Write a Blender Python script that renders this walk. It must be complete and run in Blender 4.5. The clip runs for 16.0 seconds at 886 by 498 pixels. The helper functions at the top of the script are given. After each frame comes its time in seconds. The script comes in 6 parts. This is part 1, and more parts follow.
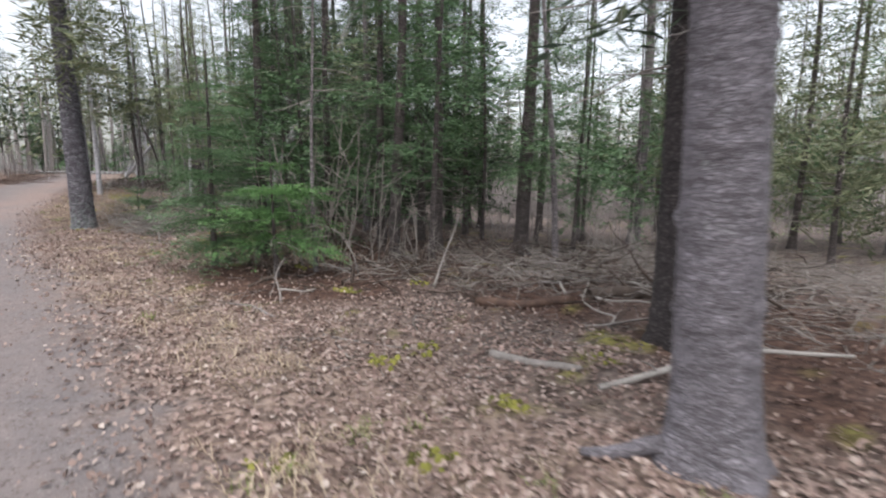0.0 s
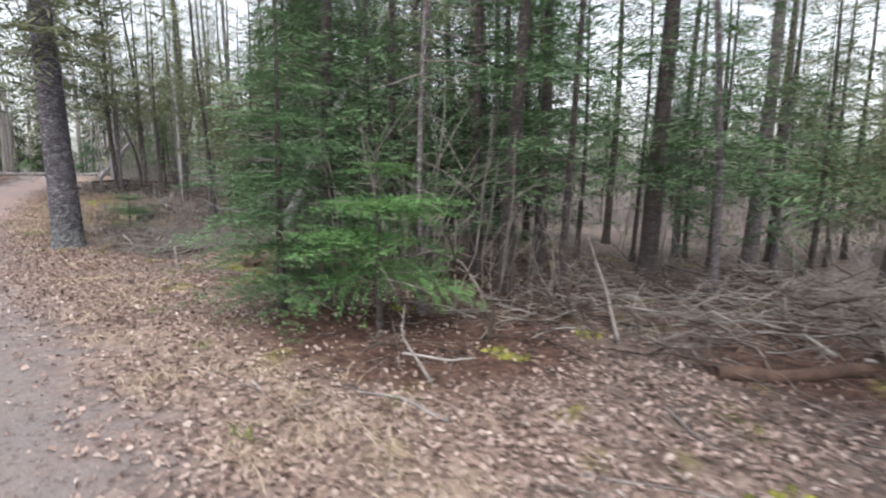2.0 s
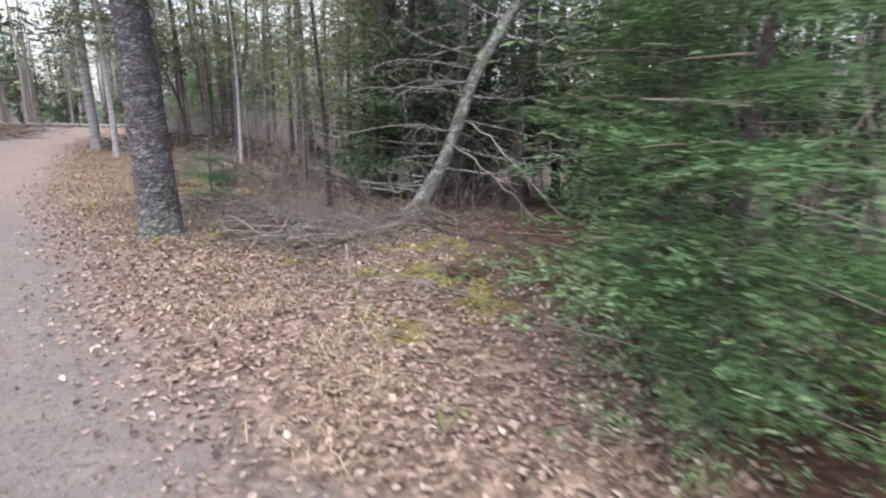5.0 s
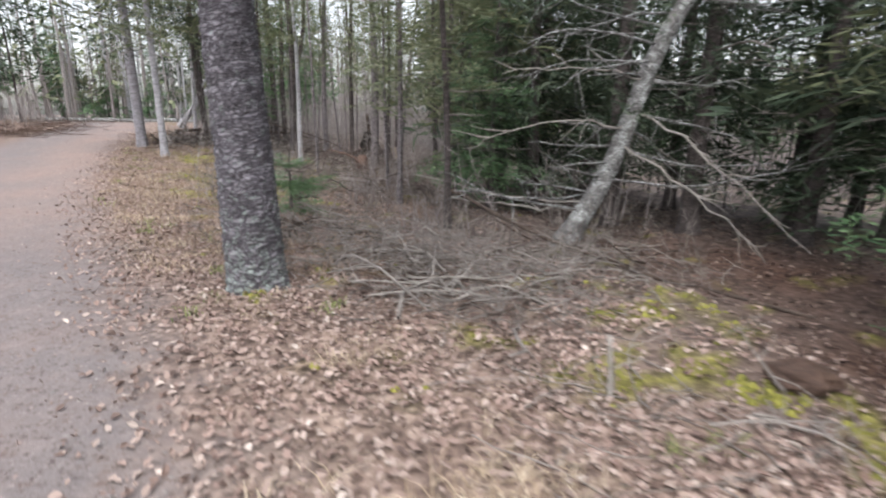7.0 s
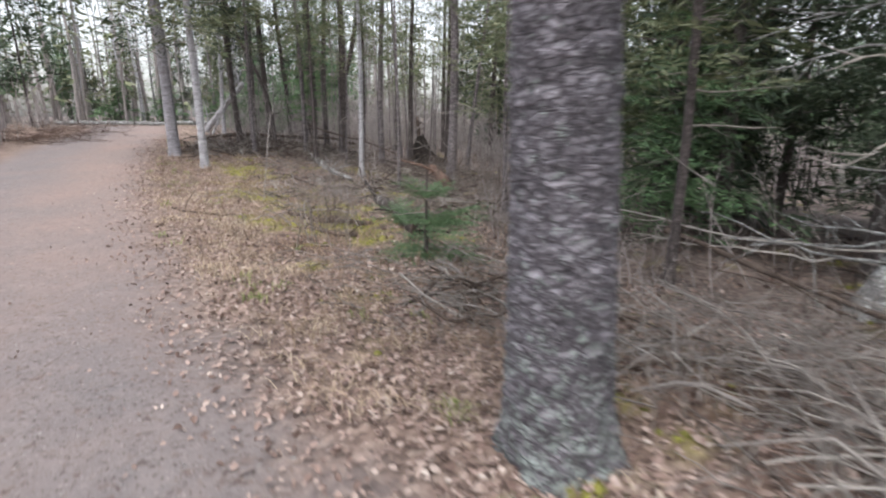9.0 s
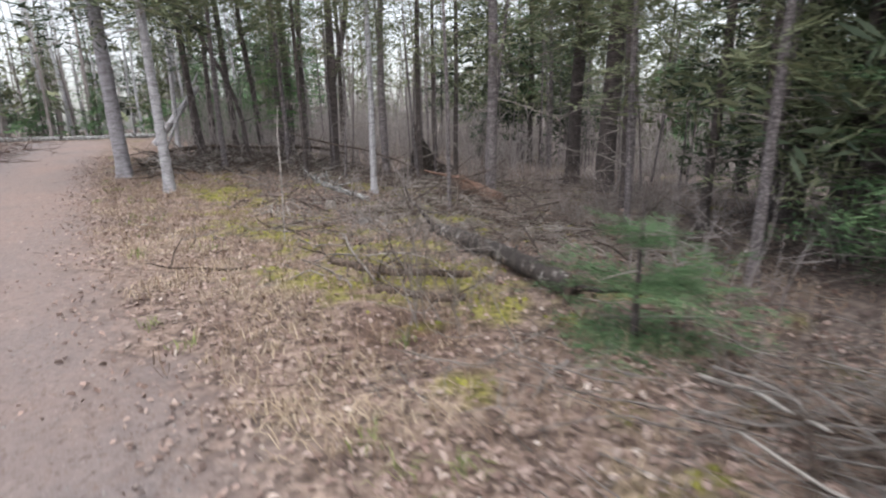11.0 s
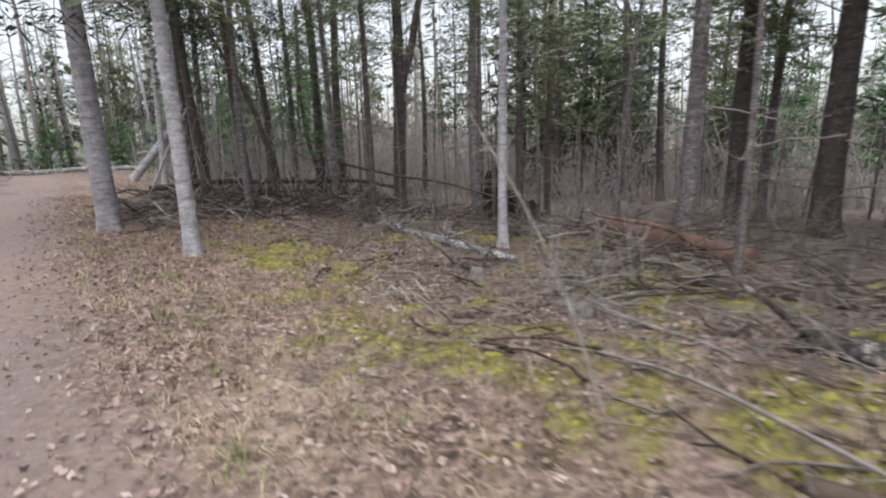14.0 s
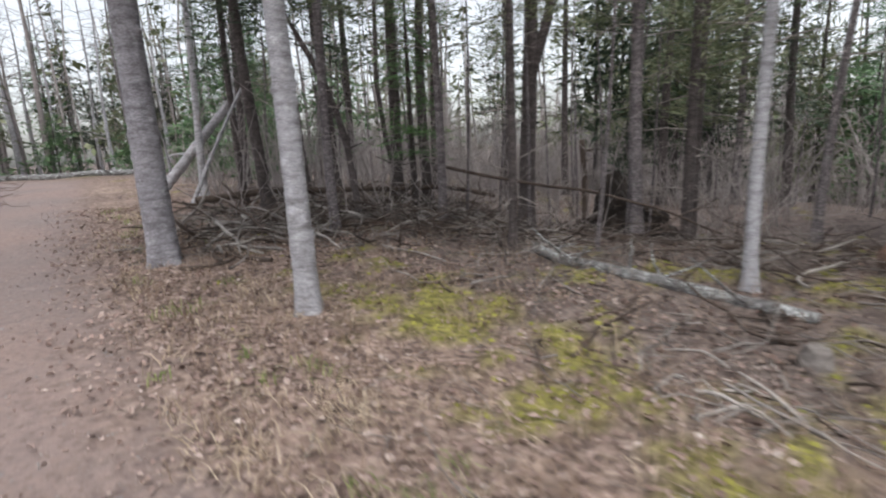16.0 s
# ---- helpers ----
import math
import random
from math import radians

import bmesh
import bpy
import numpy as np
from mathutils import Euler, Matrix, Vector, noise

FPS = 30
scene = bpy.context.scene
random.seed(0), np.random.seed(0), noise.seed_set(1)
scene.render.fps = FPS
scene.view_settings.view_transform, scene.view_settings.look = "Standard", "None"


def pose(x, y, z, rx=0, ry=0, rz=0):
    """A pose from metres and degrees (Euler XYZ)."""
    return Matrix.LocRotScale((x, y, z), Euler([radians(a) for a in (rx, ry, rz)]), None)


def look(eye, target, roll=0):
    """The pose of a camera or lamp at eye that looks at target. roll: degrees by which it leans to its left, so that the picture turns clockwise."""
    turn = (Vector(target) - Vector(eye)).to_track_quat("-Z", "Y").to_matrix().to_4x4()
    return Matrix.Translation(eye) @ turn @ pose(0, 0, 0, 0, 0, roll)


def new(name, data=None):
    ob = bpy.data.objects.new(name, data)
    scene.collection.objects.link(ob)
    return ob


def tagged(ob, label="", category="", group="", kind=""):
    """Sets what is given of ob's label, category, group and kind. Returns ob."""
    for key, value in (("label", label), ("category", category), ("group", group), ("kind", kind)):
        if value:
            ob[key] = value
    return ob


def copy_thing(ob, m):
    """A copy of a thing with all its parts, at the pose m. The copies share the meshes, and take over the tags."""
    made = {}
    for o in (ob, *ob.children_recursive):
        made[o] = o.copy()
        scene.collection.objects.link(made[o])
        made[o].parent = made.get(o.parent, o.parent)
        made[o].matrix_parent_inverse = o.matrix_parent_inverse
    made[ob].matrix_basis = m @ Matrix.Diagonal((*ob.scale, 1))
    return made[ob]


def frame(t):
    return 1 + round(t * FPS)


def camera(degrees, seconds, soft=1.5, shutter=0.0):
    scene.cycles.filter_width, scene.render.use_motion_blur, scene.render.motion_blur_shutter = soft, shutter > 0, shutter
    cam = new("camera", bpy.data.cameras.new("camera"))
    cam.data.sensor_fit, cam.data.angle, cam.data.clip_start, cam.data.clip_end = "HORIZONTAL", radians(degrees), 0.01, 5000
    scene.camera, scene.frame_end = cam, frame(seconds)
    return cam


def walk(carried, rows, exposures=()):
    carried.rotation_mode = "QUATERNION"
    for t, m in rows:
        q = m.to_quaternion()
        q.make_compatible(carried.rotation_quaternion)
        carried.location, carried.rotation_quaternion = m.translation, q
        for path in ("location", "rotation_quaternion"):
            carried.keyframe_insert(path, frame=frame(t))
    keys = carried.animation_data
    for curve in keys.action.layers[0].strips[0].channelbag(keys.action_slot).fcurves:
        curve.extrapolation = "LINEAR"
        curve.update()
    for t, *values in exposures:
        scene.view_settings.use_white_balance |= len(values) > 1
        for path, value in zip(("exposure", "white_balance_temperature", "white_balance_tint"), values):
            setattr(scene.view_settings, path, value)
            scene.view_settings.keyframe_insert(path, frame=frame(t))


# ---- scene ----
cam = camera(82.3, 16.0, soft=2.1, shutter=0.65)
PATH = [
    (0, (0.01, -0.155, 1.568), (0.011, 1.821, 1.256), -0.0),
    (0.5, (-0.499, 0.46, 1.55), (-0.477, 2.437, 1.249), 0.2),
    (1, (-1.032, 1.09, 1.555), (-0.985, 3.067, 1.254), 0.1),
    (1.5, (-1.515, 1.602, 1.581), (-1.44, 3.579, 1.286), 0.1),
    (2, (-2.119, 2.213, 1.581), (-2.012, 4.186, 1.276), 0.1),
    (2.5, (-2.595, 2.71, 1.551), (-2.502, 4.683, 1.239), 0.1),
    (3, (-3.181, 3.352, 1.491), (-3.084, 5.316, 1.129), 0.1),
    (3.5, (-3.71, 3.884, 1.515), (-3.619, 5.834, 1.08), 0.1),
    (4, (-4.26, 4.412, 1.544), (-4.17, 6.356, 1.083), -0.3),
    (4.2, (-4.451, 4.589, 1.585), (-4.359, 6.531, 1.119), -0.1),
    (6.3, (-6.093, 6.83, 1.591), (-6.113, 8.767, 1.093), 0.8),
    (6.5, (-6.281, 7.067, 1.602), (-6.309, 9.002, 1.1), 0.6),
    (7, (-6.795, 7.654, 1.594), (-6.84, 9.589, 1.092), 0.4),
    (7.5, (-7.346, 8.155, 1.596), (-7.397, 10.09, 1.093), 0.4),
    (8, (-7.917, 8.696, 1.645), (-7.977, 10.628, 1.131), 0.3),
    (8.5, (-8.476, 9.166, 1.717), (-8.538, 11.099, 1.206), 0.3),
    (9, (-9.009, 9.754, 1.702), (-9.06, 11.688, 1.198), 0.1),
    (9.5, (-9.45, 10.331, 1.69), (-9.489, 12.267, 1.19), 0.2),
    (9.7, (-9.587, 10.59, 1.675), (-9.618, 12.526, 1.173), -0.2),
    (11.8, (-11.678, 13.346, 1.667), (-11.458, 15.275, 1.185), -2.0),
    (12, (-11.832, 13.592, 1.678), (-11.606, 15.522, 1.202), -2.0),
    (12.5, (-12.231, 14.267, 1.704), (-11.983, 16.201, 1.259), -2.2),
    (13, (-12.669, 14.895, 1.704), (-12.409, 16.837, 1.301), -2.2),
    (13.5, (-13.031, 15.537, 1.652), (-12.746, 17.478, 1.261), -2.3),
    (14, (-13.475, 16.227, 1.64), (-13.177, 18.165, 1.246), -2.4),
    (14.5, (-13.896, 16.869, 1.625), (-13.595, 18.806, 1.231), -2.6),
    (15, (-14.307, 17.568, 1.658), (-14.014, 19.504, 1.25), -2.8),
    (15.5, (-14.739, 18.184, 1.702), (-14.443, 20.119, 1.295), -2.8),
    (16, (-15.198, 18.901, 1.736), (-14.908, 20.839, 1.337), -2.9),
]
walk(cam, [(t, look(eye, aim, roll)) for t, eye, aim, roll in PATH],
     exposures=[(0, 1.12), (2, 1.36), (3.5, 1.47), (4.2, 1.47), (6.5, 1.42), (9, 1.3), (12, 1.12), (14, 1.0), (16, 0.95)])

# ---- light: an overcast sky with a wide, weak sun behind the clouds ----
world = bpy.data.worlds.new("overcast_sky")
scene.world = world
world.use_nodes = True
wn = world.node_tree.nodes
wl = world.node_tree.links
sky = wn.new("ShaderNodeTexSky")
sky.sky_type = "NISHITA"
sky.sun_disc = False
sky.sun_elevation = radians(67)
sky.sun_rotation = radians(200)
sky.air_density = 1.0
sky.dust_density = 3.0
grey = wn.new("ShaderNodeHueSaturation")
grey.inputs["Saturation"].default_value = 0.32
wl.new(sky.outputs[0], grey.inputs["Color"])
wl.new(grey.outputs[0], wn["Background"].inputs["Color"])
wn["Background"].inputs["Strength"].default_value = 0.15
sun = new("sun", bpy.data.lights.new("sun", "SUN"))
sun.data.energy = 0.75
sun.data.angle = radians(40)
sun.data.color = (1.0, 0.98, 0.95)
sun.matrix_world = look((0, 0, 30), (-4.5, 12, 0))

# ---- materials ----


def tree_of(name):
    m = bpy.data.materials.new(name)
    m.use_nodes = True
    nt = m.node_tree
    return m, nt, nt.nodes["Principled BSDF"]


def node(nt, kind, **values):
    n = nt.nodes.new(kind)
    for key, v in values.items():
        if key in n.inputs:
            n.inputs[key].default_value = v
    return n


def ramp(nt, source, stops, hard=False):
    n = nt.nodes.new("ShaderNodeValToRGB")
    n.color_ramp.interpolation = "CONSTANT" if hard else "LINEAR"
    e = n.color_ramp.elements
    while len(e) < len(stops):
        e.new(0.5)
    for k, (p, c) in zip(e, stops):
        k.position = p
        k.color = (*c, 1)
    nt.links.new(source, n.inputs[0])
    return n.outputs[0]


def mix(nt, fac, a, b, how="MIX"):
    n = nt.nodes.new("ShaderNodeMix")
    n.data_type = "RGBA"
    n.blend_type = how
    for key, v in ((0, fac), (6, a), (7, b)):
        if hasattr(v, "links"):
            nt.links.new(v, n.inputs[key])
        else:
            n.inputs[key].default_value = v if key == 0 else (*v, 1)
    return n.outputs[2]


def coords(nt, scale=(1, 1, 1)):
    tc = nt.nodes.new("ShaderNodeTexCoord")
    mp = node(nt, "ShaderNodeMapping", Scale=scale)
    nt.links.new(tc.outputs["Object"], mp.inputs["Vector"])
    return mp.outputs[0]


def noise_of(nt, vec, scale, detail=5.0, rough=0.55):
    n = node(nt, "ShaderNodeTexNoise", Scale=scale, Detail=detail, Roughness=rough)
    nt.links.new(vec, n.inputs["Vector"])
    return n.outputs["Fac"]


def relief(nt, bsdf, height, strength, distance):
    b = node(nt, "ShaderNodeBump", Strength=strength, Distance=distance)
    nt.links.new(height, b.inputs["Height"])
    nt.links.new(b.outputs[0], bsdf.inputs["Normal"])


def bark(name, dark, mid, pale, lichen, lichen_amount=0.62, flat=0.35, scale=22.0, strength=0.8, foot=0.0, wobble=0.12, flakes=0.75):
    """Bark in plates wider than high, with pale lichen crusts."""
    m, nt, b = tree_of(name)
    v = coords(nt, (1, 1, 1 / flat * 0.45))
    vo = node(nt, "ShaderNodeTexVoronoi", Scale=scale, Randomness=1.0)
    vo.feature = "DISTANCE_TO_EDGE"
    wob = noise_of(nt, v, 9.0, 4)
    add = nt.nodes.new("ShaderNodeVectorMath")
    add.operation = "MULTIPLY_ADD"
    nt.links.new(wob, add.inputs[0])
    add.inputs[1].default_value = (wobble, wobble, wobble)
    nt.links.new(v, add.inputs[2])
    nt.links.new(add.outputs[0], vo.inputs["Vector"])
    fine = noise_of(nt, v, 60.0, 6, 0.7)
    big = noise_of(nt, coords(nt), 3.0, 3)
    col = ramp(nt, vo.outputs["Distance"], [(0.0, dark), (0.12, mid), (0.5, pale)])
    cells = node(nt, "ShaderNodeTexVoronoi", Scale=scale, Randomness=1.0)
    nt.links.new(add.outputs[0], cells.inputs["Vector"])
    one = nt.nodes.new("ShaderNodeSeparateColor")
    nt.links.new(cells.outputs["Color"], one.inputs[0])
    col = mix(nt, flakes, col, ramp(nt, one.outputs[0], [(0.0, (0.42, 0.4, 0.41)), (0.6, (1, 1, 1)), (1.0, (1.35, 1.33, 1.33))]), "MULTIPLY")
    col = mix(nt, 0.4, col, ramp(nt, fine, [(0.3, dark), (0.55, mid), (0.75, pale)]))
    patches = noise_of(nt, coords(nt), 14.0 if foot else 7.0, 6, 0.7)
    if foot:
        # crusts of lichen are thickest on the lowest part of the stem
        tc = nt.nodes.new("ShaderNodeTexCoord")
        xyz = nt.nodes.new("ShaderNodeSeparateXYZ")
        nt.links.new(tc.outputs["Object"], xyz.inputs[0])
        rise = node(nt, "ShaderNodeMapRange")
        for key, v in (("From Min", 1.1), ("From Max", 0.0), ("To Min", 0.0), ("To Max", 0.15)):
            rise.inputs[key].default_value = v
        nt.links.new(xyz.outputs["Z"], rise.inputs["Value"])
        more = nt.nodes.new("ShaderNodeMath")
        nt.links.new(patches, more.inputs[0])
        nt.links.new(rise.outputs[0], more.inputs[1])
        patches = more.outputs[0]
    crust = ramp(nt, patches, [(lichen_amount, (0, 0, 0)), (lichen_amount + 0.09, (0.85, 0.85, 0.85))])
    crust = mix(nt, 1.0, crust, ramp(nt, vo.outputs["Distance"], [(0.03, (0, 0, 0)), (0.16, (1, 1, 1))]), "MULTIPLY")
    crust = mix(nt, 0.7, crust, ramp(nt, fine, [(0.4, (0.1, 0.1, 0.1)), (0.56, (1, 1, 1))]), "MULTIPLY")
    col = mix(nt, crust, col, lichen)
    col = mix(nt, 0.35, col, ramp(nt, big, [(0.3, (0.45, 0.42, 0.42)), (0.7, (1, 1, 1))]), "MULTIPLY")
    bands = noise_of(nt, coords(nt, (1, 1, 3.5)), 5.0, 5, 0.65)
    col = mix(nt, 0.65, col, ramp(nt, bands, [(0.36, (0.4, 0.38, 0.38)), (0.5, (0.95, 0.95, 0.95)), (0.68, (1.25, 1.25, 1.28))]), "MULTIPLY")
    nt.links.new(col, b.inputs["Base Color"])
    b.inputs["Roughness"].default_value = 0.92
    hgt = mix(nt, 0.5, ramp(nt, vo.outputs["Distance"], [(0.0, (0, 0, 0)), (0.2, (1, 1, 1))]), fine)
    relief(nt, b, hgt, strength, 0.012)
    return m


def wood(name, a, b_, c, rough=0.85):
    """Weathered dead wood, streaked along nothing in particular, with dark specks."""
    m, nt, b = tree_of(name)
    v = coords(nt)
    n1, n2 = noise_of(nt, v, 6.0, 4), noise_of(nt, v, 55.0, 5, 0.7)
    col = mix(nt, 0.5, ramp(nt, n1, [(0.3, a), (0.5, b_), (0.72, c)]), ramp(nt, n2, [(0.35, a), (0.55, b_), (0.7, c)]))
    info = nt.nodes.new("ShaderNodeNewGeometry")
    col = mix(nt, 0.6, col, ramp(nt, info.outputs["Random Per Island"], [(0.0, (0.55, 0.52, 0.5)), (1.0, (1.15, 1.12, 1.1))]), "MULTIPLY")
    nt.links.new(col, b.inputs["Base Color"])
    b.inputs["Roughness"].default_value = rough
    relief(nt, b, n2, 0.5, 0.006)
    return m


def island_colours(name, stops, rough=0.7, spread=0.25, through_light=0.0, clump=1.6):
    """Leaves and needles: each leaf its own shade, and patches of lighter and darker ones."""
    m, nt, b = tree_of(name)
    g = nt.nodes.new("ShaderNodeNewGeometry")
    col = ramp(nt, g.outputs["Random Per Island"], stops)
    pos = nt.nodes.new("ShaderNodeNewGeometry").outputs["Position"]
    col = mix(nt, spread * 2, col, ramp(nt, noise_of(nt, pos, clump, 3), [(0.3, (0.6, 0.62, 0.6)), (0.7, (1.3, 1.25, 1.2))]), "MULTIPLY")
    nt.links.new(col, b.inputs["Base Color"])
    b.inputs["Roughness"].default_value = rough
    if "Specular IOR Level" in b.inputs:
        b.inputs["Specular IOR Level"].default_value = 0.25
    if through_light:
        t = nt.nodes.new("ShaderNodeBsdfTranslucent")
        nt.links.new(col, t.inputs["Color"])
        ms = nt.nodes.new("ShaderNodeMixShader")
        ms.inputs[0].default_value = through_light
        nt.links.new(b.outputs[0], ms.inputs[1])
        nt.links.new(t.outputs[0], ms.inputs[2])
        nt.links.new(ms.outputs[0], nt.nodes["Material Output"].inputs["Surface"])
    return m


M_BARK_PINE = bark("scaly_grey_bark", (0.03, 0.025, 0.027), (0.2, 0.175, 0.18), (0.43, 0.4, 0.4), (0.44, 0.48, 0.44), 0.60)
M_BARK_SCALES = bark("flaking_grey_bark", (0.01, 0.008, 0.01), (0.17, 0.156, 0.178), (0.48, 0.467, 0.505), (0.33, 0.4, 0.36), 0.57, 0.19, 12.0, 1.0, 0.75, 0.3, 0.95)
M_BARK_SMOOTH = bark("smooth_grey_bark", (0.035, 0.03, 0.033), (0.21, 0.192, 0.213), (0.46, 0.445, 0.485), (0.42, 0.44, 0.44), 0.62, 0.16, 18.0, 0.8, 0.0, 0.3, 0.5)
M_BARK_KNOTTY = bark("knotty_grey_bark", (0.18, 0.168, 0.18), (0.37, 0.358, 0.388), (0.52, 0.512, 0.548), (0.68, 0.71, 0.71), 0.58, 0.16, 18.0, 0.8, 0.0, 0.12, 0.35)
M_BARK_PALE = bark("pale_fir_bark", (0.21, 0.203, 0.21), (0.45, 0.446, 0.47), (0.6, 0.6, 0.625), (0.7, 0.72, 0.72), 0.56, 0.18, 30.0, 0.4, 0.0, 0.12, 0.35)
M_BARK_DARK = bark("dark_spruce_bark", (0.03, 0.024, 0.023), (0.1, 0.083, 0.08), (0.2, 0.172, 0.165), (0.27, 0.28, 0.25), 0.66)
M_BARK_BLACK = bark("blackish_spruce_bark", (0.012, 0.01, 0.01), (0.055, 0.045, 0.045), (0.15, 0.132, 0.132), (0.22, 0.24, 0.21), 0.68, 0.25, 16.0, 1.0)
M_BARK_LICHEN = bark("lichened_dead_bark", (0.03, 0.028, 0.028), (0.19, 0.185, 0.182), (0.42, 0.415, 0.41), (0.66, 0.7, 0.69), 0.47, 0.3, 26.0)
M_LOG = bark("dark_log_bark", (0.012, 0.01, 0.009), (0.05, 0.04, 0.036), (0.13, 0.108, 0.098), (0.5, 0.475, 0.455), 0.55, 0.9, 14.0, 0.8)
M_DEAD = wood("grey_dead_wood", (0.08, 0.07, 0.065), (0.22, 0.2, 0.188), (0.4, 0.375, 0.355))
M_DEAD_PALE = wood("bleached_wood", (0.15, 0.137, 0.125), (0.34, 0.318, 0.298), (0.52, 0.495, 0.465))
M_DEAD_DARK = wood("dark_rotting_wood", (0.025, 0.018, 0.014), (0.07, 0.05, 0.04), (0.15, 0.115, 0.09))
M_ROT = wood("brown_rotten_wood", (0.03, 0.018, 0.014), (0.085, 0.05, 0.037), (0.18, 0.11, 0.078))
M_EARTH = wood("black_peaty_earth", (0.008, 0.006, 0.005), (0.025, 0.018, 0.014), (0.07, 0.05, 0.038))
M_ROT_RED = wood("orange_brown_rotten_wood", (0.05, 0.028, 0.02), (0.125, 0.07, 0.05), (0.22, 0.135, 0.1))
M_BRUSH_BROWN = wood("brown_leafless_brush", (0.1, 0.08, 0.072), (0.18, 0.147, 0.133), (0.28, 0.237, 0.216))
M_TWIG = wood("fine_grey_twigs", (0.13, 0.115, 0.105), (0.25, 0.225, 0.21), (0.4, 0.37, 0.345))
M_BRUSH = wood("mauve_grey_brush", (0.2, 0.175, 0.172), (0.33, 0.3, 0.295), (0.46, 0.43, 0.425))
M_NEEDLE_BRIGHT = island_colours("bright_fir_needles", [(0, (0.05, 0.115, 0.042)), (0.5, (0.1, 0.21, 0.072)), (1, (0.19, 0.34, 0.125))], 0.6, 0.28, 0.12)
M_NEEDLE = island_colours("fir_needles", [(0, (0.05, 0.1, 0.05)), (0.5, (0.098, 0.175, 0.085)), (1, (0.17, 0.265, 0.135))], 0.6, 0.28, 0.14, 0.8)
M_NEEDLE_OLIVE = island_colours("olive_spruce_needles", [(0, (0.095, 0.12, 0.07)), (0.5, (0.16, 0.185, 0.105)), (1, (0.25, 0.265, 0.17))], 0.6, 0.28, 0.22, 0.8)
M_NEEDLE_DARK = island_colours("dark_spruce_needles", [(0, (0.03, 0.048, 0.033)), (0.5, (0.055, 0.08, 0.05)), (1, (0.095, 0.12, 0.08))], 0.6, 0.28, 0.2, 0.8)
M_LEAF = island_colours("fallen_leaves", [(0, (0.1, 0.07, 0.062)), (0.15, (0.19, 0.131, 0.114)), (0.4, (0.275, 0.2, 0.177)), (0.7, (0.345, 0.265, 0.238)), (0.96, (0.4, 0.325, 0.295)), (1, (0.55, 0.48, 0.44))], 0.75, 0.25, 0.0, 1.3)
# brown leaves whose colour is lowered to hold the firs' shading
M_LEAF_DARK = island_colours("shaded_brown_leaves", [(0, (0.05, 0.034, 0.03)), (0.5, (0.15, 0.1, 0.084)), (0.85, (0.23, 0.165, 0.14)), (1, (0.3, 0.235, 0.2))], 0.6, 0.25, 0.0, 0.9)
M_STEM = island_colours("reddish_dry_stems", [(0, (0.13, 0.085, 0.06)), (0.5, (0.25, 0.18, 0.135)), (1, (0.42, 0.33, 0.26))], 0.8, 0.2)
M_STRAW = island_colours("straw_grass", [(0, (0.25, 0.19, 0.135)), (0.5, (0.41, 0.325, 0.24)), (1, (0.57, 0.48, 0.375))], 0.8, 0.2, 0.1)
M_GRASS = island_colours("green_grass", [(0, (0.1, 0.15, 0.04)), (0.5, (0.2, 0.26, 0.08)), (1, (0.34, 0.36, 0.16))], 0.7, 0.2, 0.2)
M_MOSS = island_colours("yellow_green_moss", [(0, (0.085, 0.082, 0.026)), (0.5, (0.175, 0.172, 0.044)), (1, (0.28, 0.27, 0.066))], 0.95, 0.35, 0.0, 2.2)
M_STONE = wood("grey_gravel", (0.12, 0.11, 0.11), (0.23, 0.215, 0.21), (0.42, 0.4, 0.385))

# ---- shape of the land ----
EDGE = [(4.0, -4.5), (1.3, -0.9), (-1.3, 2.07), (-3.25, 4.53), (-5.4, 6.85), (-7.9, 9.45), (-9.7, 11.8), (-11.6, 14.2), (-13.5, 16.7), (-15.5, 19.7), (-17.2, 22.8), (-19.2, 26.6), (-21.2, 30.6), (-23.2, 35.0), (-26.0, 40.0), (-30.5, 44.0), (-40.0, 48.0)]
EDGE_A = np.array(EDGE)


def trail_side(x, y):
    """Metres to the right (positive) or left (negative) of the trail's right-hand edge."""
    x, y = np.asarray(x, float), np.asarray(y, float)
    best = np.full(x.shape, 1e9)
    side = np.zeros(x.shape)
    for (ax, ay), (bx, by) in zip(EDGE[:-1], EDGE[1:]):
        dx, dy = bx - ax, by - ay
        n = dx * dx + dy * dy
        u = np.clip(((x - ax) * dx + (y - ay) * dy) / n, 0, 1)
        ex, ey = x - ax - u * dx, y - ay - u * dy
        d = np.hypot(ex, ey)
        s = np.where(ex * dy - ey * dx > 0, d, -d)
        side = np.where(d < best, s, side)
        best = np.minimum(best, d)
    return side


